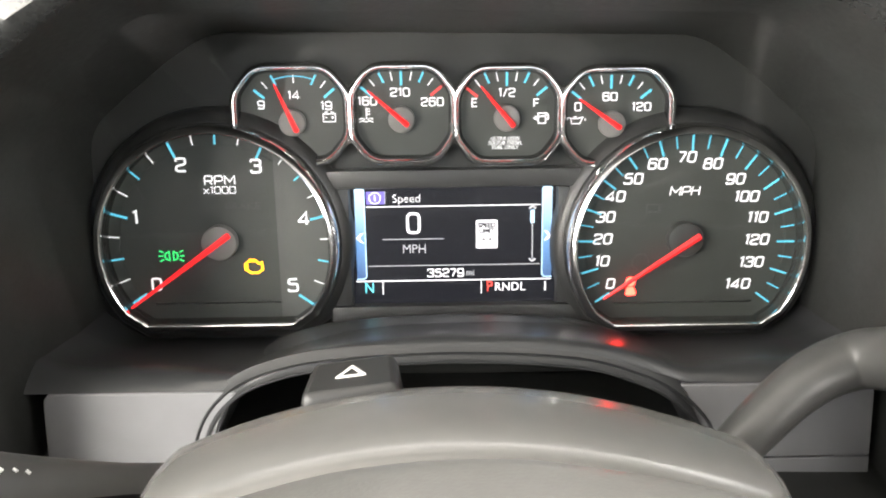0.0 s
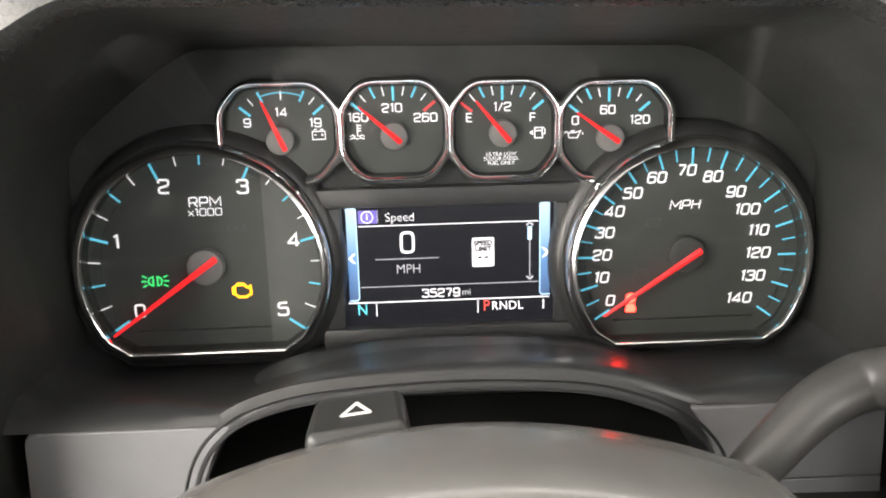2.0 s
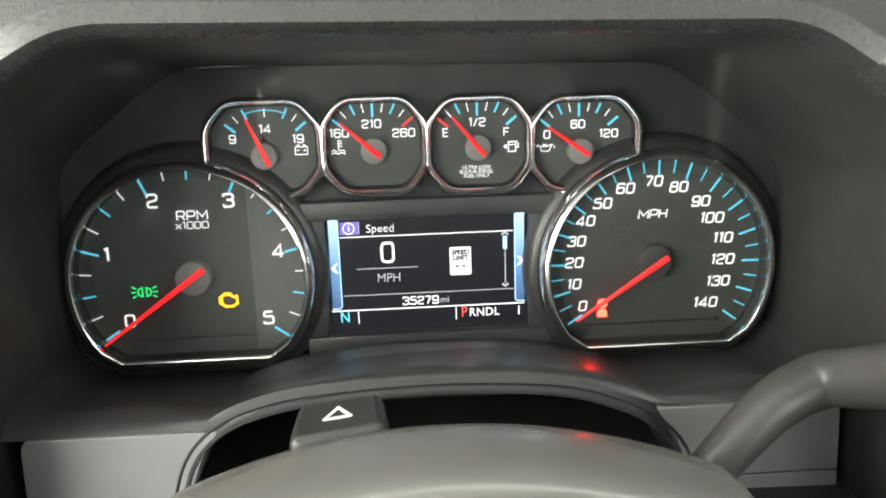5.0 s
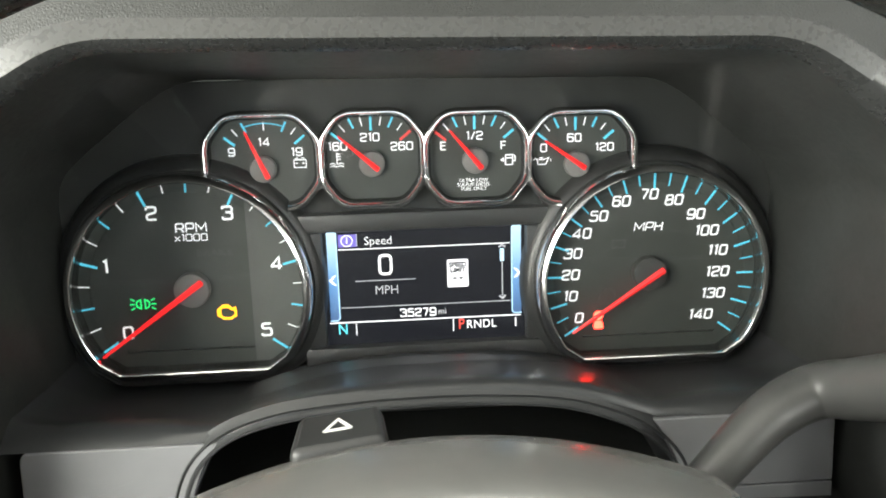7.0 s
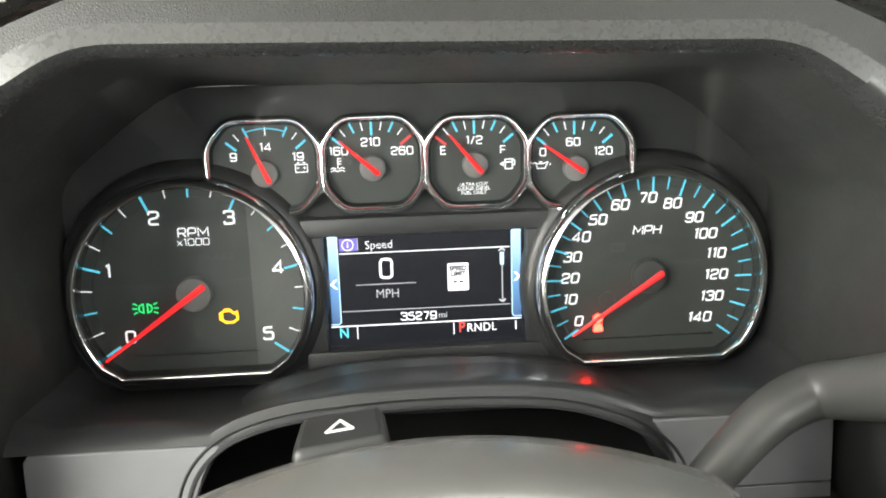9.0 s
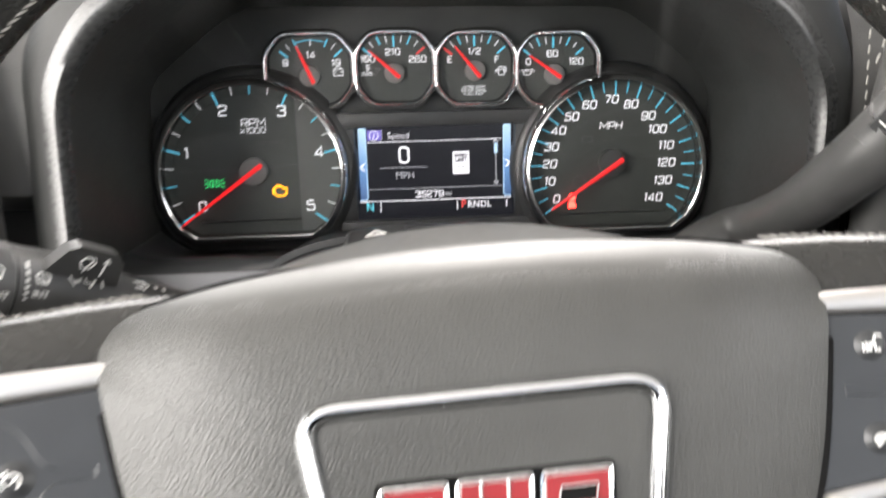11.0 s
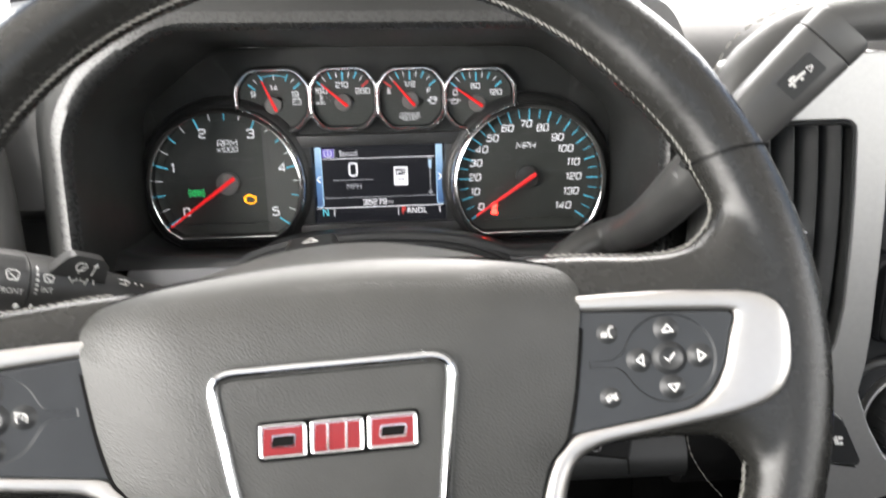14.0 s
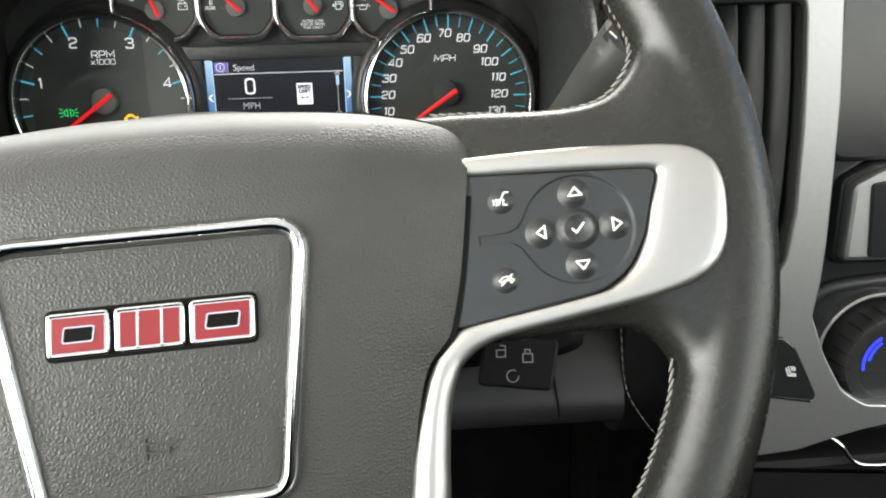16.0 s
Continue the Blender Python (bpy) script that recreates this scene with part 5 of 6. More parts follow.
# the shadow gap round the pad where it meets the spokes
part("pad_gap", loft(offset(pad_out, 0.0016), [(0, -0.030), (0, 0.0002), (-0.002, 0.0003)], lift=lambda x, y: lift_spoke(x, y) + 0.0074 if y < 0.018 else min(lift_spoke(x, y) + 0.0074, pad_base(x, y) - 0.0052 - 0.0134 * min(max((y - 0.016) / 0.03, 0), 1)), cap1=False), DARK, wheel)

# ---- steering column and its controls ----
column = thing("steering_column", CF, "dark grey steering column cover behind the wheel", "steering column")


def cover_mesh():
    bm = bmesh.new()
    rings = []
    for y, top, w, low in ((-0.030, -0.075, 0.076, -0.11), (-0.075, -0.055, 0.086, -0.115), (-0.105, -0.036, 0.091, -0.118), (-0.128, -0.0215, 0.0935, -0.118), (-0.142, -0.0135, 0.0950, -0.118), (-0.155, -0.0088, 0.0952, -0.118), (-0.168, -0.0068, 0.0950, -0.118),
                           (-0.182, -0.0058, 0.0940, -0.117), (-0.1870, -0.0059, 0.0930, -0.117), (-0.1900, -0.0063, 0.0925, -0.116), (-0.1930, -0.0071, 0.0915, -0.116), (-0.1955, -0.0080, 0.0908, -0.115), (-0.1970, -0.0092, 0.0902, -0.115), (-0.1980, -0.0112, 0.0895, -0.115), (-0.1992, -0.0128, 0.0885, -0.114), (-0.2030, -0.0142, 0.0865, -0.113),
                           (-0.2150, -0.0190, 0.080, -0.110), (-0.2250, -0.0260, 0.072, -0.104), (-0.2280, -0.0400, 0.060, -0.090)):
        ring = []
        for i in range(49):
            t = -1 + 2 * i / 48
            x = w * math.copysign(abs(t) ** 0.82, t)
            z = top - 0.021 * (x / 0.092) ** 2 - (0.026 * ((abs(t) - 0.90) / 0.10) ** 1.6 if abs(t) > 0.90 else 0)
            ring.append((x + (-0.002 if t < 0 else 0.002 * t - 0.002), y, z))
        ring += [(w * 0.94, y, low * 0.8), (w * 0.55, y, low), (-w * 0.55, y, low), (-w * 0.94, y, low * 0.8)]
        rings.append(ring)
    bridge(bm, rings, True, True, True)
    return bm


part("cover", cover_mesh(), COVER, column, "dusty dark grey plastic cover", smooth=55)
# the shroud's width and near-black colour include the shade under the column
shroud = bmesh.new()
bridge(shroud, [[(-0.004 + w * math.copysign(abs(math.cos(t)) ** 0.5, math.cos(t)), y, zc + hh * math.copysign(abs(math.sin(t)) ** 0.5, math.sin(t))) for t in [2 * math.pi * k / 40 for k in range(40)]]
                for y, w, zc, hh in ((-0.02, 0.155, -0.108, 0.018), (-0.110, 0.166, -0.110, 0.0195), (-0.150, 0.170, -0.1115, 0.0195), (-0.162, 0.170, -0.112, 0.0175), (-0.168, 0.162, -0.112, 0.010))], True, True, True)
part("lower_shroud", shroud, FOBSHADE, column, "lower column shroud, wide and near-black to include the shade there")
part("column_tube", tube(smooth_path([(0.0, -0.10, -0.085), (0.0, -0.16, -0.075), (0.0, -0.235, -0.065)], 4), 0.040, 24), DARK, column)

hazard = part("hazard_button", loft(rounded([(-0.0160, -0.0115), (0.0160, -0.0115), (0.0140, 0.0110), (-0.0140, 0.0110)], 0.004, 5), [(0.0012, -0.024), (0.0005, 0.0010), (-0.0002, 0.0032), (-0.0012, 0.0044), (-0.0026, 0.0048)]), BUTTON, column, "raised dark grey hazard light button",
              pose(-0.0355, -0.1340, -0.0162, 7, -7, 0) )
part("triangle_mark", strokes([[(-0.0044, -0.0022), (0.0044, -0.0022), (0.0, 0.0040), (-0.0044, -0.0022)]], 0.0011, 0.0048), PAINT, hazard, "white triangle outline")

# turn signal and wiper stalk on the left
stalk = thing("wiper_stalk", CF, "black wiper and turn signal stalk with white markings", "control stalk")
S0, S1 = Vector((-0.1900, -0.2330, 0.0010)), Vector((-0.1020, -0.1400, -0.0480))
SD = (S1 - S0).normalized()


def stalk_pt(s, ang, r):
    """A point at s metres from the tip; ang 0 faces the driver, 90 is up."""
    back = Vector((0, -1, 0)) - SD * SD.dot(Vector((0, -1, 0)))
    back.normalize()
    up = back.cross(SD).normalized()
    if up.z < 0:
        up = -up
    return S0 + SD * s + (back * math.cos(radians(ang)) + up * math.sin(radians(ang))) * r


def spun(prof, n=40):
    bm = bmesh.new()
    bridge(bm, [[tuple(stalk_pt(s, 360 * j / n, r)) for j in range(n)] for s, r in prof], True, True, True)
    return bm


part("end_cap", spun([(-0.0125, 0.010), (-0.0120, 0.0130), (-0.0105, 0.0146), (-0.005, 0.0156), (0.002, 0.0160), (0.0105, 0.0163), (0.0110, 0.0158)]), LEVER, stalk)
knob = part("wiper_knob", spun([(0.0110, 0.0160), (0.0116, 0.0168), (0.0272, 0.0170), (0.0278, 0.0162)]), LEVER, stalk, "ribbed black wiper knob")
part("body", spun([(0.0278, 0.0158), (0.0282, 0.0166), (0.0420, 0.0162), (0.0520, 0.0155), (0.0640, 0.0142), (0.0800, 0.0122), (0.0960, 0.0102), (0.1100, 0.0088), (0.1250, 0.0076), (0.1400, 0.0074)]), LEVER, stalk)
ribs = bmesh.new()
for k in range(36):
    ang = -88 + k * 2.6 if k < 24 else 52 + (k - 24) * 2.6
    a, b = stalk_pt(0.0125, ang, 0.0170), stalk_pt(0.0262, ang, 0.0171)
    tube([a, b], 0.00030, 5, bm=ribs)
part("knob_ribs", ribs, LEVER, knob)
boot = bmesh.new()
boot_r = lambda s: 0.0122 - (s - 0.080) / 0.016 * 0.0020 if s < 0.096 else 0.0102 - (s - 0.096) / 0.044 * 0.0030
rows = []
for k in range(13):
    s = 0.074 + 0.060 * k / 12
    spread = 62 * min(1.0, math.sqrt(max(k, 0.15) / 3))
    rows.append([tuple(stalk_pt(s, -38 + spread * (2 * j / 12 - 1), boot_r(max(s, 0.080)) + (0.0007 if 0 < j < 12 else -0.0006))) for j in range(13)])
bridge(boot, rows, False)
part("root_cover", boot, DARK, stalk, "matte black cover at the stalk's root")
tab_top = [(0.036, 0.0), (0.0415, 0.013), (0.045, 0.0155), (0.060, 0.0145), (0.064, 0.011), (0.067, 0.0)]
wash = bmesh.new()
wr = []
for dz in (-0.003, 0.003):
    wr.append([tuple(stalk_pt(s, 78, 0.012 + h) + (stalk_pt(s, 0, 1) - stalk_pt(s, 180, 1)).normalized() * (dz + 0.004)) for s, h in tab_top])
bridge(wash, wr, True, True, True)
part("washer_tab", wash, LEVER, stalk, "grey washer push tab")


def on_stalk(lines, w, r):
    """Marks painted on the stalk: polylines of (metres from the tip, degrees)."""
    bm = bmesh.new()
    for line in lines:
        tube([stalk_pt(s, a, r) for s, a in line], w / 2, 5, bm=bm)
    return bm


def letters_on(text, s, ang, size, r, m=None):
    bm = words(text, size, 0, 0, 0, 0.0001)
    for v in bm.verts:
        p = stalk_pt(s + v.co.x, ang + math.degrees(v.co.y / r), r + v.co.z)
        v.co = p
    return bm


part("legend", letters_on("FRONT", 0.0192, 17, 0.0037, 0.0173), PAINT, knob)
WIPER = [[(-0.0032, 5), (-0.0016, 9), (0.0016, 9), (0.0032, 5)], [(-0.0022, -7), (0.0022, -7)], [(-0.0032, 5), (-0.0022, -7)], [(0.0032, 5), (0.0022, -7)], [(0.0022, -7), (-0.0014, 3)]]


def wiper_icon(s, ang, k=1.0):
    return [[(s + ds * k, ang + da * k) for ds, da in line] for line in WIPER]


part("wiper_mark", on_stalk(wiper_icon(0.0192, 42), 0.0007, 0.0173), PAINT, knob)
part("pointer_mark", on_stalk([[(0.0235, -4), (0.0255, -8), (0.0235, -12), (0.0235, -4)]], 0.0010, 0.0173), PAINT, knob)
part("legend", letters_on("INT", 0.0365, 24, 0.0036, 0.0166), PAINT, stalk)
part("legend", letters_on("OFF", 0.0365, -12, 0.0034, 0.0166), PAINT, stalk)
part("wiper_mark", on_stalk(wiper_icon(0.0368, 44, 0.8), 0.0008, 0.0166), PAINT, stalk)
part("wiper_mark", on_stalk(wiper_icon(0.0365, -34, 0.7), 0.0008, 0.0166), PAINT, stalk)
for a0, a1 in ((64, 56), (52, 46), (42, 37), (33, 29), (25, 22), (18, 16), (-4, -11), (-22, -28)):
    part("scale_mark", on_stalk([[(0.0312, a0), (0.0312, a1)]], 0.0014, 0.0166), PAINT, stalk)
part("signal_mark", on_stalk([[(0.0470, 52), (0.0490, 62), (0.0490, 56), (0.0510, 56), (0.0510, 48), (0.0490, 48), (0.0490, 42), (0.0470, 52)], [(0.0570, 52), (0.0550, 62), (0.0550, 56), (0.0530, 56), (0.0530, 48), (0.0550, 48), (0.0550, 42), (0.0570, 52)], [(0.0600, 60), (0.0600, 44)]], 0.0008, 0.0163), PAINT, stalk)
part("lamp_mark", on_stalk([[(0.0770, 76), (0.0800, 76)], [(0.0770, 62), (0.0800, 62)], [(0.0810, 80), (0.0835, 70), (0.0810, 58), (0.0810, 80)], [(0.0865, 72), (0.0875, 67)], [(0.0900, 69), (0.0910, 64)]], 0.0010, 0.0122), PAINT, stalk)
BACKWARD = stalk_pt(0, 0, 1) - S0
wt = lambda s, h: stalk_pt(s, 78, 0.012 + h) + BACKWARD * 0.0072
part("washer_mark", tube([wt(0.0575, 0.004), wt(0.0575, 0.0115)], 0.00038, 5, bm=tube([wt(0.0563, 0.0098), wt(0.0575, 0.0118), wt(0.0587, 0.0098)], 0.00038, 5)), PAINT, stalk)
part("washer_mark", tube([wt(0.0475, 0.0090), wt(0.0488, 0.0110), wt(0.0520, 0.0110), wt(0.0533, 0.0090), wt(0.0520, 0.0062), wt(0.0488, 0.0062), wt(0.0475, 0.0090)], 0.00035, 5, bm=tube([wt(0.0504, 0.0045), wt(0.0504, 0.0062), wt(0.0520, 0.0098)], 0.00035, 5)), PAINT, stalk)

# gear lever on the right
shifter = thing("gear_lever", CF, "dark grey column gear lever with a tow button", "gear lever")
neck = smooth_path([(0.088, -0.105, -0.076), (0.105, -0.107, -0.051), (0.126, -0.103, -0.032), (0.146, -0.099, -0.0245), (0.157, -0.112, -0.0185), (0.163, -0.142, -0.004), (0.172, -0.172, 0.020), (0.180, -0.184, 0.034)], 6)
part("neck", tube(neck, [0.0084 + 0.0068 * (i / (len(neck) - 1)) ** 1.2 for i in range(len(neck))], 24), LEVER, shifter)
H0, H1 = Vector((0.1740, -0.1790, 0.0270)), Vector((0.2420, -0.1960, 0.1040))
HD = (H1 - H0).normalized()
HX = HD.cross(Vector((0, -1, 0.15))).normalized()
HY = HX.cross(HD).normalized()
if HY.y > 0:
    HY, HX = -HY, -HX


def grip(secs, n=28):
    bm = bmesh.new()
    rings = []
    for s, w, h in secs:
        ring = []
        for j in range(n):
            an = 2 * math.pi * j / n
            c, k = math.cos(an), math.sin(an)
            sq = (abs(c) ** 3.2 + abs(k) ** 3.2) ** (-1 / 3.2)
            ring.append(H0 + HD * s + HX * (c * sq * w) + HY * (k * sq * h))
        rings.append(ring)
    bridge(bm, rings, True, True, True)
    return bm


L = (H1 - H0).length
part("handle", grip([(-0.004, 0.0115, 0.0115), (0.004, 0.0128, 0.0120), (0.02, 0.0138, 0.0122), (0.05, 0.0150, 0.0122), (L - 0.0142, 0.0160, 0.0122), (L - 0.0134, 0.0156, 0.0118)]), LEVER, shifter, "moulded dark grey handle")
part("end_button", grip([(L - 0.0130, 0.0155, 0.0118), (L - 0.0124, 0.0160, 0.0123), (L - 0.002, 0.0158, 0.0121), (L, 0.0148, 0.0112)]), LEVER, shifter, "dark end button")


def on_grip(u, v, h=0.0124):
    return H0 + HD * v + HX * u + HY * h


def grip_lines(lines, w, h=0.0124):
    bm = bmesh.new()
    for line in lines:
        tube([on_grip(u, v, h) for u, v in line], w / 2, 5, bm=bm)
    return bm


bx = [(-0.0062, 0.062), (0.0062, 0.062), (0.0062, 0.083), (-0.0062, 0.083), (-0.0062, 0.062)]
towb = bmesh.new()
bridge(towb, [[on_grip(u, v, h) for u, v in rounded(bx[:-1], 0.0012, 3)] for h in (0.0110, 0.0128)], True, True, True)
tow = part("tow_button", towb, BLACK, shifter, "black tow mode button")
part("tow_mark", grip_lines([[(-0.0008, 0.0655), (-0.0008, 0.0735)], [(-0.0026, 0.0670), (-0.0026, 0.0705)], [(0.0010, 0.0664), (0.0010, 0.0678)], [(0.0010, 0.0712), (0.0010, 0.0726)], [(-0.0006, 0.0735), (-0.0006, 0.0752)]], 0.0015, 0.0129), PAINT, tow)
part("tow_mark", grip_lines([[(0.0, 0.0795), (-0.0016, 0.0768), (0.0016, 0.0768), (0.0, 0.0795)]], 0.0009, 0.0129), PAINT, tow)
sb = bmesh.new()
bridge(sb, [[on_grip(u, v, h) for u, v in rounded([(-0.0128, 0.002), (-0.0060, 0.002), (-0.0060, 0.022), (-0.0128, 0.022)], 0.0012, 3)] for h in (0.0105, 0.0127)], True, True, True)
rock = part("shift_button", sb, BLACK, shifter, "black plus and minus shift button")
part("plus_mark", grip_lines([[(-0.0094, 0.0150), (-0.0094, 0.0195)], [(-0.0116, 0.01725), (-0.0072, 0.01725)]], 0.0008, 0.0128), PAINT, rock)
part("minus_mark", grip_lines([[(-0.0116, 0.0060), (-0.0072, 0.0060)]], 0.0008, 0.0128), PAINT, rock)

# key in the ignition on the column's right side
fob = thing("ignition_key", CF @ pose(0.1262, -0.1880, -0.1165, 66, 0, -7) @ Matrix.Scale(0.84, 4), "black plastic key fob hanging from the ignition", "key fob")
part("fob_body", plate(rounded([(-0.0235, -0.0130), (0.0190, -0.0165), (0.0245, 0.0130), (-0.0190, 0.0150)], 0.004, 4), -0.006, 0.006, 0.0015), FOBSHADE, fob)
part("lock_mark", strokes([[(0.0030, 0.0000), (0.0085, 0.0000), (0.0085, 0.0048), (0.0030, 0.0048), (0.0030, 0.0000)], [(0.0042, 0.0048), (0.0042, 0.0072), (0.0072, 0.0072), (0.0072, 0.0048)]], 0.0006, 0.0060), FOBMARK, fob)
part("unlock_mark", strokes([[(-0.0120, 0.0030), (-0.0070, 0.0030), (-0.0070, 0.0070), (-0.0120, 0.0070), (-0.0120, 0.0030)], [(-0.0070, 0.0070), (-0.0070, 0.0094), (-0.0100, 0.0096)]], 0.0006, 0.0060), FOBMARK, fob)
part("start_mark", strokes([[(-0.0030 + 0.0034 * math.cos(radians(a)), -0.0078 + 0.0034 * math.sin(radians(a))) for a in range(60, 361, 20)]], 0.0006, 0.0060), FOBMARK, fob)
part("lock_barrel", tube([(-0.004, 0.012, 0.0), (-0.012, 0.030, -0.012), (-0.016, 0.045, -0.03)], [0.009, 0.013, 0.016], 18), FOBSHADE, fob)

# ---- vents, centre stack and lower panels ----
def face_frame(y):
    """A frame on the dash front at depth y, with the cluster's x and z as its x and y."""
    return CF @ pose(0, y, 0, 90, 0, 0)


vent_l = thing("air_vent", face_frame(-0.145), "tall air vent with dark vertical slats and a satin silver surround", "air vent", "dashboard vents")
OPEN_L = rounded([(-0.3010, 0.0590), (-0.3015, -0.0820), (-0.2940, -0.0945), (-0.2680, -0.0965), (-0.2600, -0.0760), (-0.2300, 0.0250), (-0.2315, 0.0590)], [0.003, 0.008, 0.006, 0.006, 0.006, 0.01, 0.004], 4)
part("vent_box", loft(OPEN_L, [(0.0015, -0.045), (0.0015, -0.004)], cap1=False), DARK, vent_l)
part("vent_rim", hoop(OPEN_L, [(0.0022, -0.012), (0.0022, 0.0012), (0.0012, 0.0022), (0.0002, 0.0016), (-0.0006, -0.002), (-0.0006, -0.012)]), BLACK, vent_l)
for k in range(4):
    x0 = -0.2850 + 0.0160 * k
    bm = bmesh.new()
    rows = []
    for j in range(13):
        t = j / 12
        y = 0.0580 - (0.130 if k < 3 else 0.075) * t
        x = x0 - 0.0120 * t * t
        rows.append([(x - 0.0008, y, -0.004), (x + 0.0002, y, -0.0025), (x + 0.0012, y, -0.004), (x + 0.0055, y, -0.026), (x + 0.0035, y, -0.026)])
    bridge(bm, rows, True, True, True)
    part("slat", bm, BLACK, vent_l)
slide = part("vent_slider", plate(rounded([(-0.2720, -0.0190), (-0.2540, -0.0230), (-0.2500, 0.0180), (-0.2700, 0.0060)], 0.003), -0.016, 0.0030, 0.002), KNEE, vent_l, "black sliding vent tab")
part("chrome_edge", plate(rounded([(-0.2720, -0.0150), (-0.2694, -0.0160), (-0.2682, 0.0085), (-0.2708, 0.0080)], 0.0010), -0.004, 0.0056, 0.0008), CHROME, slide, "chrome tab edge")
part("thumb_wheel", plate(rounded([(-0.2900, -0.0925), (-0.2680, -0.0935), (-0.2670, -0.0850), (-0.2900, -0.0835)], 0.002), -0.012, 0.0005, 0.001), RUBBER, vent_l)
SIL_L = rounded([(-0.3800, 0.0870), (-0.2500, 0.0870), (-0.2330, 0.0760), (-0.2300, 0.0610), (-0.3020, 0.0610), (-0.3026, -0.0828), (-0.2945, -0.0960), (-0.2660, -0.0985), (-0.2560, -0.0840), (-0.2500, -0.1030), (-0.3800, -0.1040)], [0.004, 0.012, 0.010, 0.003, 0.002, 0.006, 0.006, 0.006, 0.004, 0.006, 0.004], 4)
part("silver_surround", plate(ccw(SIL_L), -0.020, 0.0035, 0.0012), DIMSILVER, vent_l, "satin silver surround")
skirt = bmesh.new()
bridge(skirt, [[(x, y, z) for x in (-0.3800, -0.3400, -0.3000, -0.2500)] for y, z in ((-0.1010, 0.0), (-0.1020, 0.0034), (-0.1060, 0.0028), (-0.1140, 0.0005), (-0.1250, -0.0050), (-0.1360, -0.0125), (-0.1440, -0.0195), (-0.1500, -0.0260))], False)
part("surround_skirt", skirt, DIMSILVER, vent_l, "rounded lower skirt of the surround")
part("padded_edge", tube(smooth_path([(-0.3800, 0.0960, -0.004), (-0.2900, 0.0955, -0.002), (-0.2500, 0.0910, -0.002), (-0.2270, 0.0780, -0.003), (-0.2180, 0.0540, -0.004), (-0.2150, 0.0100, -0.006), (-0.2180, -0.0600, -0.010), (-0.2300, -0.1200, -0.016)], 5), 0.0135, 16), PADEDGE, vent_l, "stitched padded edge")

vent_r = thing("air_vent", face_frame(-0.155), "tall air vent with dark vertical slats and a satin silver surround", "air vent", "dashboard vents")
OPEN_R = rounded([(0.2050, 0.0500), (0.2080, -0.0940), (0.2580, -0.0960), (0.2665, -0.0920), (0.2722, -0.0800), (0.2750, -0.0560), (0.2752, -0.0120), (0.2742, 0.0160), (0.2720, 0.0500)], [0.004, 0.006, 0.01, 0.01, 0.02, 0.03, 0.03, 0.03, 0.006], 4)
part("vent_box", loft(OPEN_R, [(0.0015, -0.045), (0.0015, -0.004)], cap1=False), DARK, vent_r)
part("vent_rim", hoop(OPEN_R, [(0.0022, -0.012), (0.0022, 0.0012), (0.0012, 0.0022), (0.0002, 0.0016), (-0.0006, -0.002), (-0.0006, -0.012)]), BLACK, vent_r)
for k in range(4):
    x0 = 0.2275 + 0.0137 * k
    bm = bmesh.new()
    rows = []
    for j in range(15):
        t = j / 14
        x = x0 + 0.0058 * math.sin(0.5 + t * 2.3) - 0.0032
        y = 0.0490 - 0.140 * t
        rows.append([(x - 0.0088, y, -0.0105), (x - 0.0060, y, -0.0068), (x - 0.0020, y, -0.0040), (x - 0.0004, y, -0.0031), (x + 0.0004, y, -0.0036), (x + 0.0002, y, -0.0060), (x - 0.0030, y, -0.0280), (x - 0.0060, y, -0.0280)])
    bridge(bm, rows, True, True, True)
    part("slat", bm, SLAT, vent_r, "curved dark grey blade", smooth=50)
part("vent_tab", plate(rounded([(0.2468, -0.0195), (0.2512, -0.0200), (0.2508, -0.0100), (0.2468, -0.0100)], 0.0015), -0.006, 0.003, 0.001), CHROME, vent_r, "small bright vent tab")
SIL_R = rounded([(0.2000, 0.0525), (0.2726, 0.0525), (0.2750, 0.0160), (0.2760, -0.0120), (0.2758, -0.0560), (0.2729, -0.0808), (0.2668, -0.0938), (0.2580, -0.0980), (0.2400, -0.0985), (0.2400, -0.1930), (0.2570, -0.1935), (0.2880, -0.1910), (0.3094, -0.1846),
                 (0.3250, -0.1806), (0.3420, -0.1776), (0.4000, -0.1740), (0.4000, -0.1660), (0.3410, -0.1662), (0.3250, -0.1650), (0.3110, -0.1560), (0.2990, -0.1350), (0.2902, -0.1120), (0.2930, -0.0930), (0.2942, -0.0720), (0.2946, -0.0360), (0.2946, 0.0010), (0.2915, 0.0560), (0.2880, 0.0900), (0.2000, 0.0860)],
                [0.005, 0.008, 0.03, 0.05, 0.03, 0.02, 0.01, 0.01, 0.005, 0.005, 0.01, 0.02, 0.03, 0.03, 0.03, 0.0035, 0.0035, 0.02, 0.012, 0.02, 0.04, 0.006, 0.03, 0.05, 0.05, 0.05, 0.05, 0.006, 0.006], 3)
part("silver_surround", plate(ccw(SIL_R), -0.020, 0.0035, 0.0012), DARKSILVER, vent_r, "satin silver surround running down past the seat switch")
part("padded_edge", tube(smooth_path([(0.1960, -0.0900, -0.010), (0.1970, 0.0100, -0.004), (0.2050, 0.0680, -0.002), (0.2220, 0.0910, -0.002), (0.2520, 0.1040, -0.002), (0.3200, 0.1085, -0.004), (0.4200, 0.1090, -0.006)], 5), 0.0125, 16), PADEDGE, vent_r, "stitched padded edge")

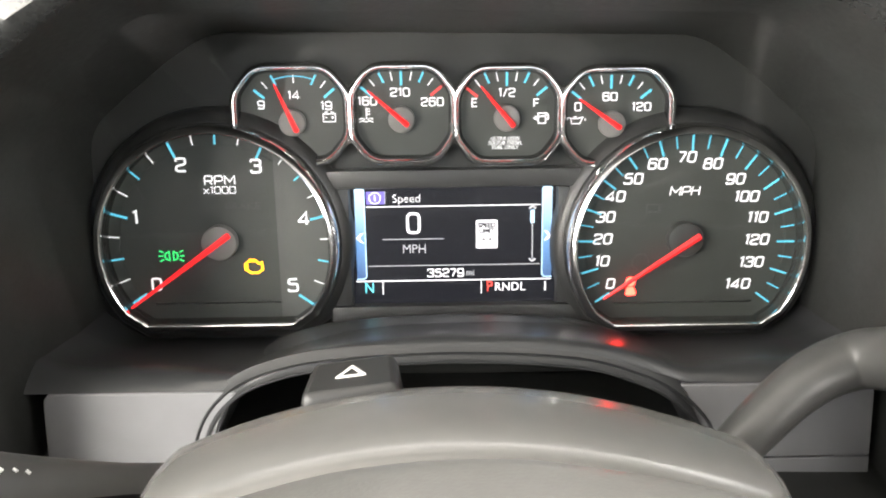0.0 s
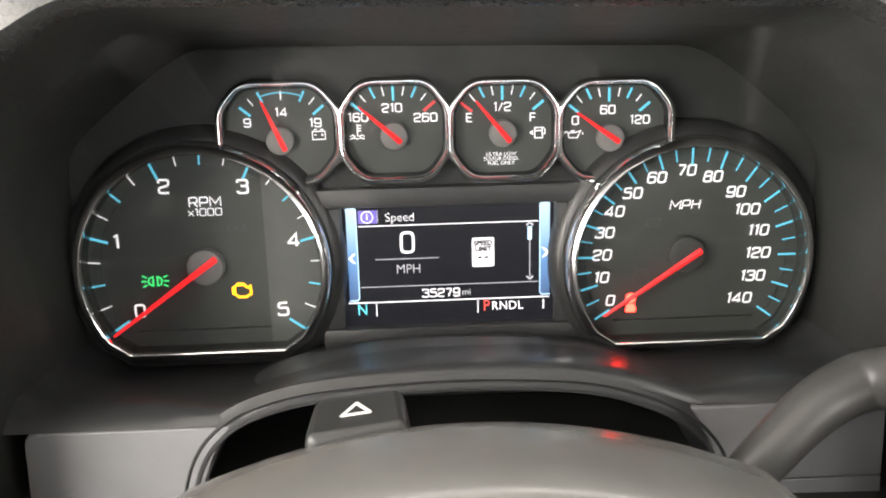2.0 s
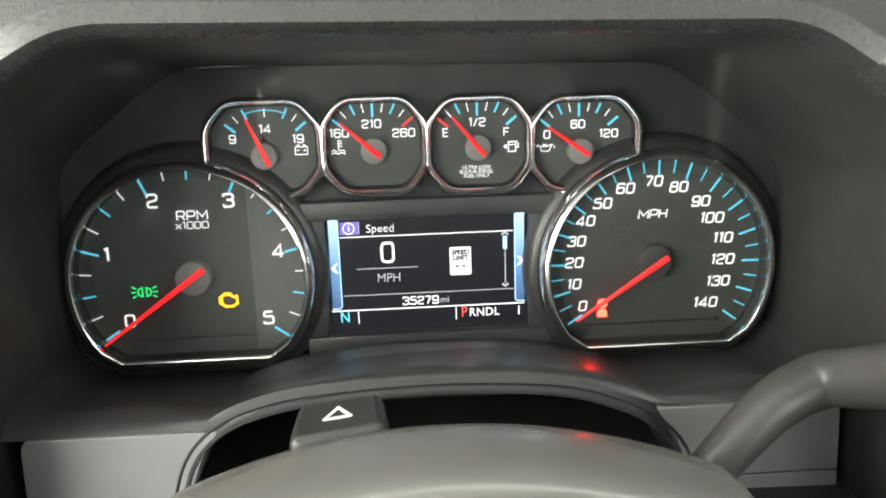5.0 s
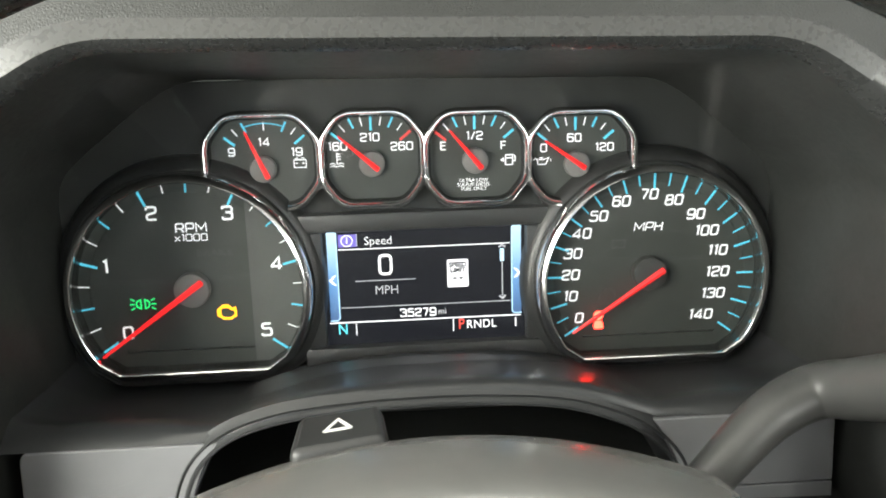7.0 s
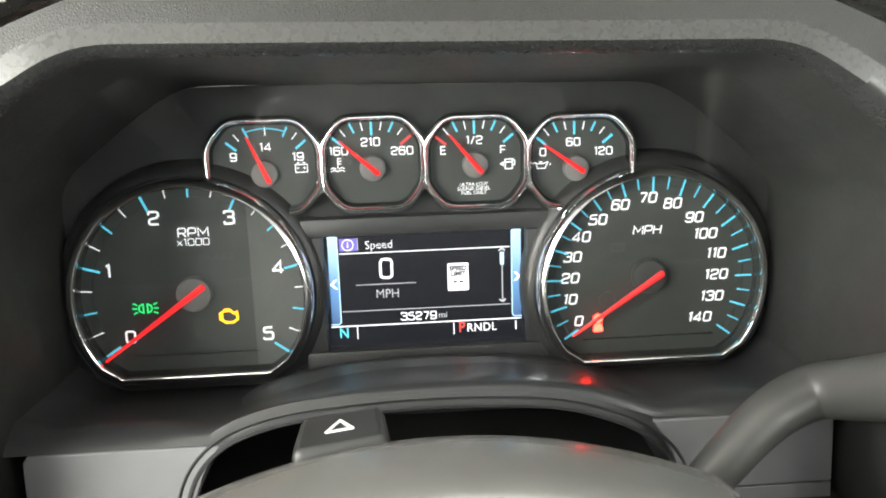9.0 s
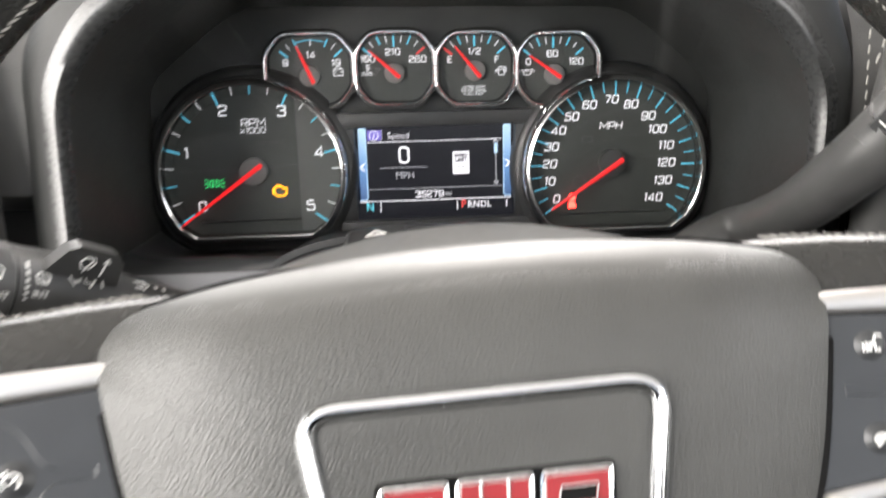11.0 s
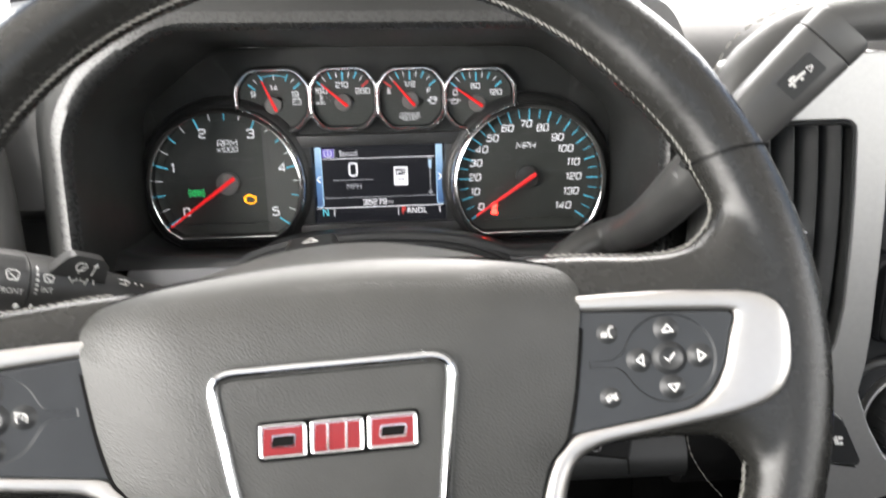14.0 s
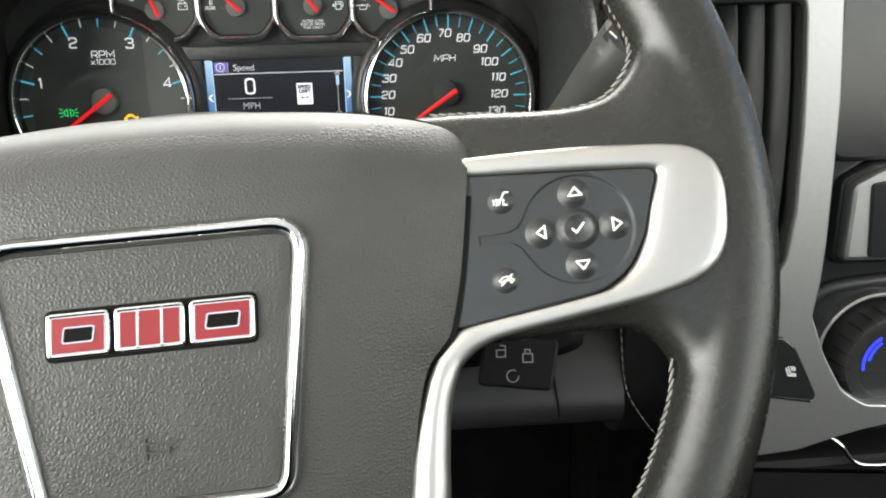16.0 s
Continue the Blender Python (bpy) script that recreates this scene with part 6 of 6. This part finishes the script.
stack = thing("centre_stack", face_frame(-0.130), "gloss black centre stack with a climate knob", "centre console")
part("stack_panel", plate(rounded([(0.2880, -0.2000), (0.6200, -0.2000), (0.6200, 0.0850), (0.2880, 0.0850)], 0.006), -0.05, -0.004, 0.003), GLOSS, stack)
part("screen_face", plate(rounded([(0.3050, -0.0340), (0.6100, -0.0340), (0.6100, 0.0800), (0.3020, 0.0800)], 0.010), -0.006, 0.0040, 0.0030), GLOSS, stack, "gloss black screen")
part("block_rim", loft(rounded([(0.3125, -0.0912), (0.3830, -0.0922), (0.3830, -0.0265), (0.3310, -0.0345), (0.3142, -0.0440)], [0.006, 0.004, 0.004, 0.014, 0.008], 4), [(0.001, -0.006), (0.0, 0.0010), (-0.0012, 0.0022), (-0.0024, 0.0012)]), GLOSS, stack, "black raised rim")
block = part("button_block", plate(rounded([(0.3150, -0.0885), (0.3800, -0.0895), (0.3800, -0.0310), (0.3330, -0.0380), (0.3172, -0.0460)], [0.004, 0.004, 0.004, 0.012, 0.006], 4), -0.006, 0.0090, 0.003), DARKSILVER, stack, "satin silver button block")
part("button_face", plate(rounded([(0.3290, -0.0865), (0.3790, -0.0870), (0.3790, -0.0370), (0.3270, -0.0450)], 0.003), 0.006, 0.0106, 0.001), GLOSS, block, "black button face")
part("stack_ledge", tube(smooth_path([(0.3000, -0.1180, -0.003), (0.3090, -0.1090, -0.001), (0.3230, -0.1045, 0.0), (0.3600, -0.1020, 0.0), (0.4200, -0.1010, 0.0)], 5), 0.0034, 12), BLACK, stack)
KC = (0.3455, -0.1465)
around = lambda r, a, z: (KC[0] + r * math.cos(radians(a)), KC[1] + r * math.sin(radians(a)), z)
knob_r = part("climate_knob", loft(disc(*KC, 0.0310, 56), [(0.001, -0.004), (0, 0.004), (-0.0008, 0.018), (-0.0022, 0.0205), (-0.0050, 0.0210), (-0.0090, 0.0200), (-0.0098, 0.0180), (-0.0105, 0.0178)]), BUTTON, stack, "ribbed dark climate knob")
for i in range(24):
    part("knob_rib", tube([around(0.0309, i * 15, 0.006), around(0.0302, i * 15, 0.018), around(0.0276, i * 15, 0.0208)], 0.0007, 5, up=(math.cos(radians(i * 15)), math.sin(radians(i * 15)), 0.01)), GLOSS, knob_r)
part("knob_ring", hoop(disc(*KC, 0.0355, 56), [(0.0016, -0.005), (0.0012, 0.002), (0, 0.003), (-0.0012, 0.002), (-0.0016, -0.005)]), DARKSILVER, stack, "thin bright knob ring")
for r0, a0, a1 in ((0.0178, 118, 196), (0.0150, 122, 176)):
    part("knob_light", ribbon([[around(r0, a, 0)[:2] for a in range(a0, a1, 6)]], 0.0017, 0.0178, 0.0004), KNOBBLUE, knob_r, "blue lit arc")
part("knob_divider", ribbon([[(KC[0] - 0.0195, KC[1] - 0.0040), (KC[0] + 0.0195, KC[1] - 0.0040)]], 0.0008, 0.0178, 0.0005), BUTTON, knob_r)
part("tray_latch", tube(smooth_path([(0.3060, -0.1840, 0.024), (0.3140, -0.1900, 0.027), (0.3220, -0.2000, 0.028), (0.3330, -0.2030, 0.028), (0.3600, -0.2030, 0.028)], 5), 0.0014, 12), CHROME, stack, "chrome tray latch")
part("tray_front", plate(rounded([(0.2600, -0.2400), (0.6200, -0.2400), (0.6200, -0.1960), (0.2600, -0.1990)], 0.004), -0.02, 0.022, 0.007), FOBSHADE, stack)

seat_sw = thing("seat_heater_switch", face_frame(-0.1585), "black triangular seat heater switch with a white symbol", "switch")
part("switch_body", plate(rounded([(0.2620, -0.1215), (0.2740, -0.1222), (0.2810, -0.1280), (0.2948, -0.1562), (0.2935, -0.1600), (0.2600, -0.1540)], [0.001, 0.004, 0.006, 0.003, 0.003, 0.001]), -0.01, 0.0022, 0.001), GLOSS, seat_sw)
part("switch_edge", tube([(0.2600, -0.1548, 0.0008), (0.2930, -0.1610, 0.0008)], 0.0007, 6), CHROME, seat_sw)
part("seat_mark", strokes([[(0.2765, -0.1400), (0.2780, -0.1440), (0.2820, -0.1445)], [(0.2775, -0.1390), (0.2790, -0.1430), (0.2820, -0.1435)], [(0.2790, -0.1390), (0.2800, -0.1400), (0.2795, -0.1412)], [(0.2805, -0.1392), (0.2815, -0.1402), (0.2810, -0.1414)]], 0.0008, 0.0022), PAINT, seat_sw)

lower = thing("knee_panel", CF, "dark grey knee panel under the steering column", "dash trim")
KP = smooth_path([(-0.060, -0.108, 0), (-0.095, -0.124, 0), (-0.110, -0.142, 0), (-0.1190, -0.158, 0), (-0.1245, -0.171, 0), (-0.1235, -0.180, 0), (-0.114, -0.188, 0), (-0.085, -0.194, 0)], 4)
KP = [(p.x, p.y) for p in KP] + [(0.05, -0.198), (0.05, -0.108)]
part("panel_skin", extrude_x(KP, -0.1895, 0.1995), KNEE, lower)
part("panel_seam", tube(smooth_path([(0.1560, -0.1130, -0.1380), (0.1580, -0.1175, -0.1500), (0.1600, -0.1245, -0.1680), (0.1612, -0.1240, -0.1800)], 5), 0.0007, 6), DARK, lower)
# a rounded cover at the panel's outer end, coloured near-black for its shade
cap = ccw(rounded([(-0.1760, -0.1400), (-0.1742, -0.1500), (-0.1775, -0.1612), (-0.1858, -0.1788), (-0.1950, -0.1905), (-0.2120, -0.1955), (-0.2400, -0.1940), (-0.2400, -0.1250), (-0.2000, -0.1250)], [0.004, 0.006, 0.03, 0.03, 0.012, 0.01, 0.002, 0.002, 0.02], 4))
end_cap = loft(cap, [(0, -0.03), (0, 0.007), (-0.0005, 0.0078), (-0.0012, 0.0080), (-0.012, 0.0080)])
part("end_cover", end_cap, FOBSHADE, lower, "flat end cover, its shade put into the near-black colour", local=pose(0, -0.112, 0, 90, 0, 0))
part("stitching", stitch_line(smooth_path([(0.1945, -0.1250, -0.1000), (0.1960, -0.1260, -0.1300), (0.2000, -0.1250, -0.1620), (0.2110, -0.1240, -0.1830), (0.2280, -0.1180, -0.2050)], 6), 0.004, 0.002, 0.00032, 0.0003), THREAD, lower, "pale thread stitching")

# the stitched edges beside the hood, seen past the wheel
for sx, y0 in ((-0.2140, -0.128), (0.1975, -0.128)):
    part("stitching", stitch_line([(sx, y0 + 0.001, 0.075), (sx, y0 - 0.0005, 0.04), (sx, y0, 0.0), (sx, y0 + 0.003, -0.03), (sx, y0 + 0.005, -0.07), (sx, y0 + 0.005, -0.10)], 0.0045, 0.0025, 0.0006, 0.0002), THREAD, dash, "pale thread stitching")
part("stitching", stitch_line(smooth_path([(-0.3600, -0.1500, 0.1090), (-0.2900, -0.1520, 0.1085), (-0.2460, -0.1520, 0.1025), (-0.2270, -0.1520, 0.0955), (-0.2140, -0.1515, 0.0840), (-0.2070, -0.1510, 0.0700), (-0.2040, -0.1500, 0.0550)], 6), 0.0045, 0.0025, 0.0006, 0.0002), THREAD, dash, "pale thread stitching")
part("stitching", stitch_line(smooth_path([(0.1870, -0.1520, 0.0600), (0.1930, -0.1540, 0.0810), (0.2030, -0.1540, 0.0980), (0.2210, -0.1550, 0.1095), (0.2520, -0.1560, 0.1175), (0.3400, -0.1560, 0.1220)], 6), 0.0045, 0.0025, 0.0006, 0.0002), THREAD, dash, "pale thread stitching")
# speaker and demister panel at the foot of the windshield
def speaker_panel():
    """A low raised panel on the dash top, its near edge stitched and its inner corner round."""
    bm = bmesh.new()
    out = ccw(rounded([(-0.70, 0.20), (-0.230, 0.185), (-0.190, 0.46), (-0.70, 0.48)], [0.002, 0.045, 0.02, 0.002], 8))
    top = lambda x, y: 0.1455 + (y - 0.2) * 0.130 + crown(x, y)
    bridge(bm, [[(x, y, top(x, y) + h) for x, y in offset(out, d)] for d, h in ((0.004, -0.03), (0.003, 0.0), (0.0, 0.0034), (-0.006, 0.0046), (-0.03, 0.0052))], True, False, True)
    return bm


part("speaker_panel", speaker_panel(), GRILLE, dash, "raised perforated speaker panel")
part("stitching", stitch_line([(x, y - 0.004, 0.1462 + crown(x, y)) for x, y in ((-0.64, 0.1975), (-0.54, 0.194), (-0.44, 0.191), (-0.35, 0.188), (-0.265, 0.185))], 0.006, 0.003, 0.0008, 0.0002), THREAD, dash, "pale thread stitching")
part("windshield_border", extrude_x([(0.505, 0.160), (0.505, 0.176), (0.600, 0.262), (0.606, 0.258), (0.520, 0.160)], -0.74, -0.02, 4, crown), FOBSHADE, dash, "black border at the windshield's foot")
pillar = thing("windshield_pillar", CF, "pale grey windshield pillar trim", "pillar trim", kind="structure")
part("pillar_trim", tube(smooth_path([(-0.42, 0.30, 0.120), (-0.50, 0.20, 0.185), (-0.58, 0.04, 0.34), (-0.68, -0.18, 0.60)], 6), 0.052, 24), LINER, pillar)
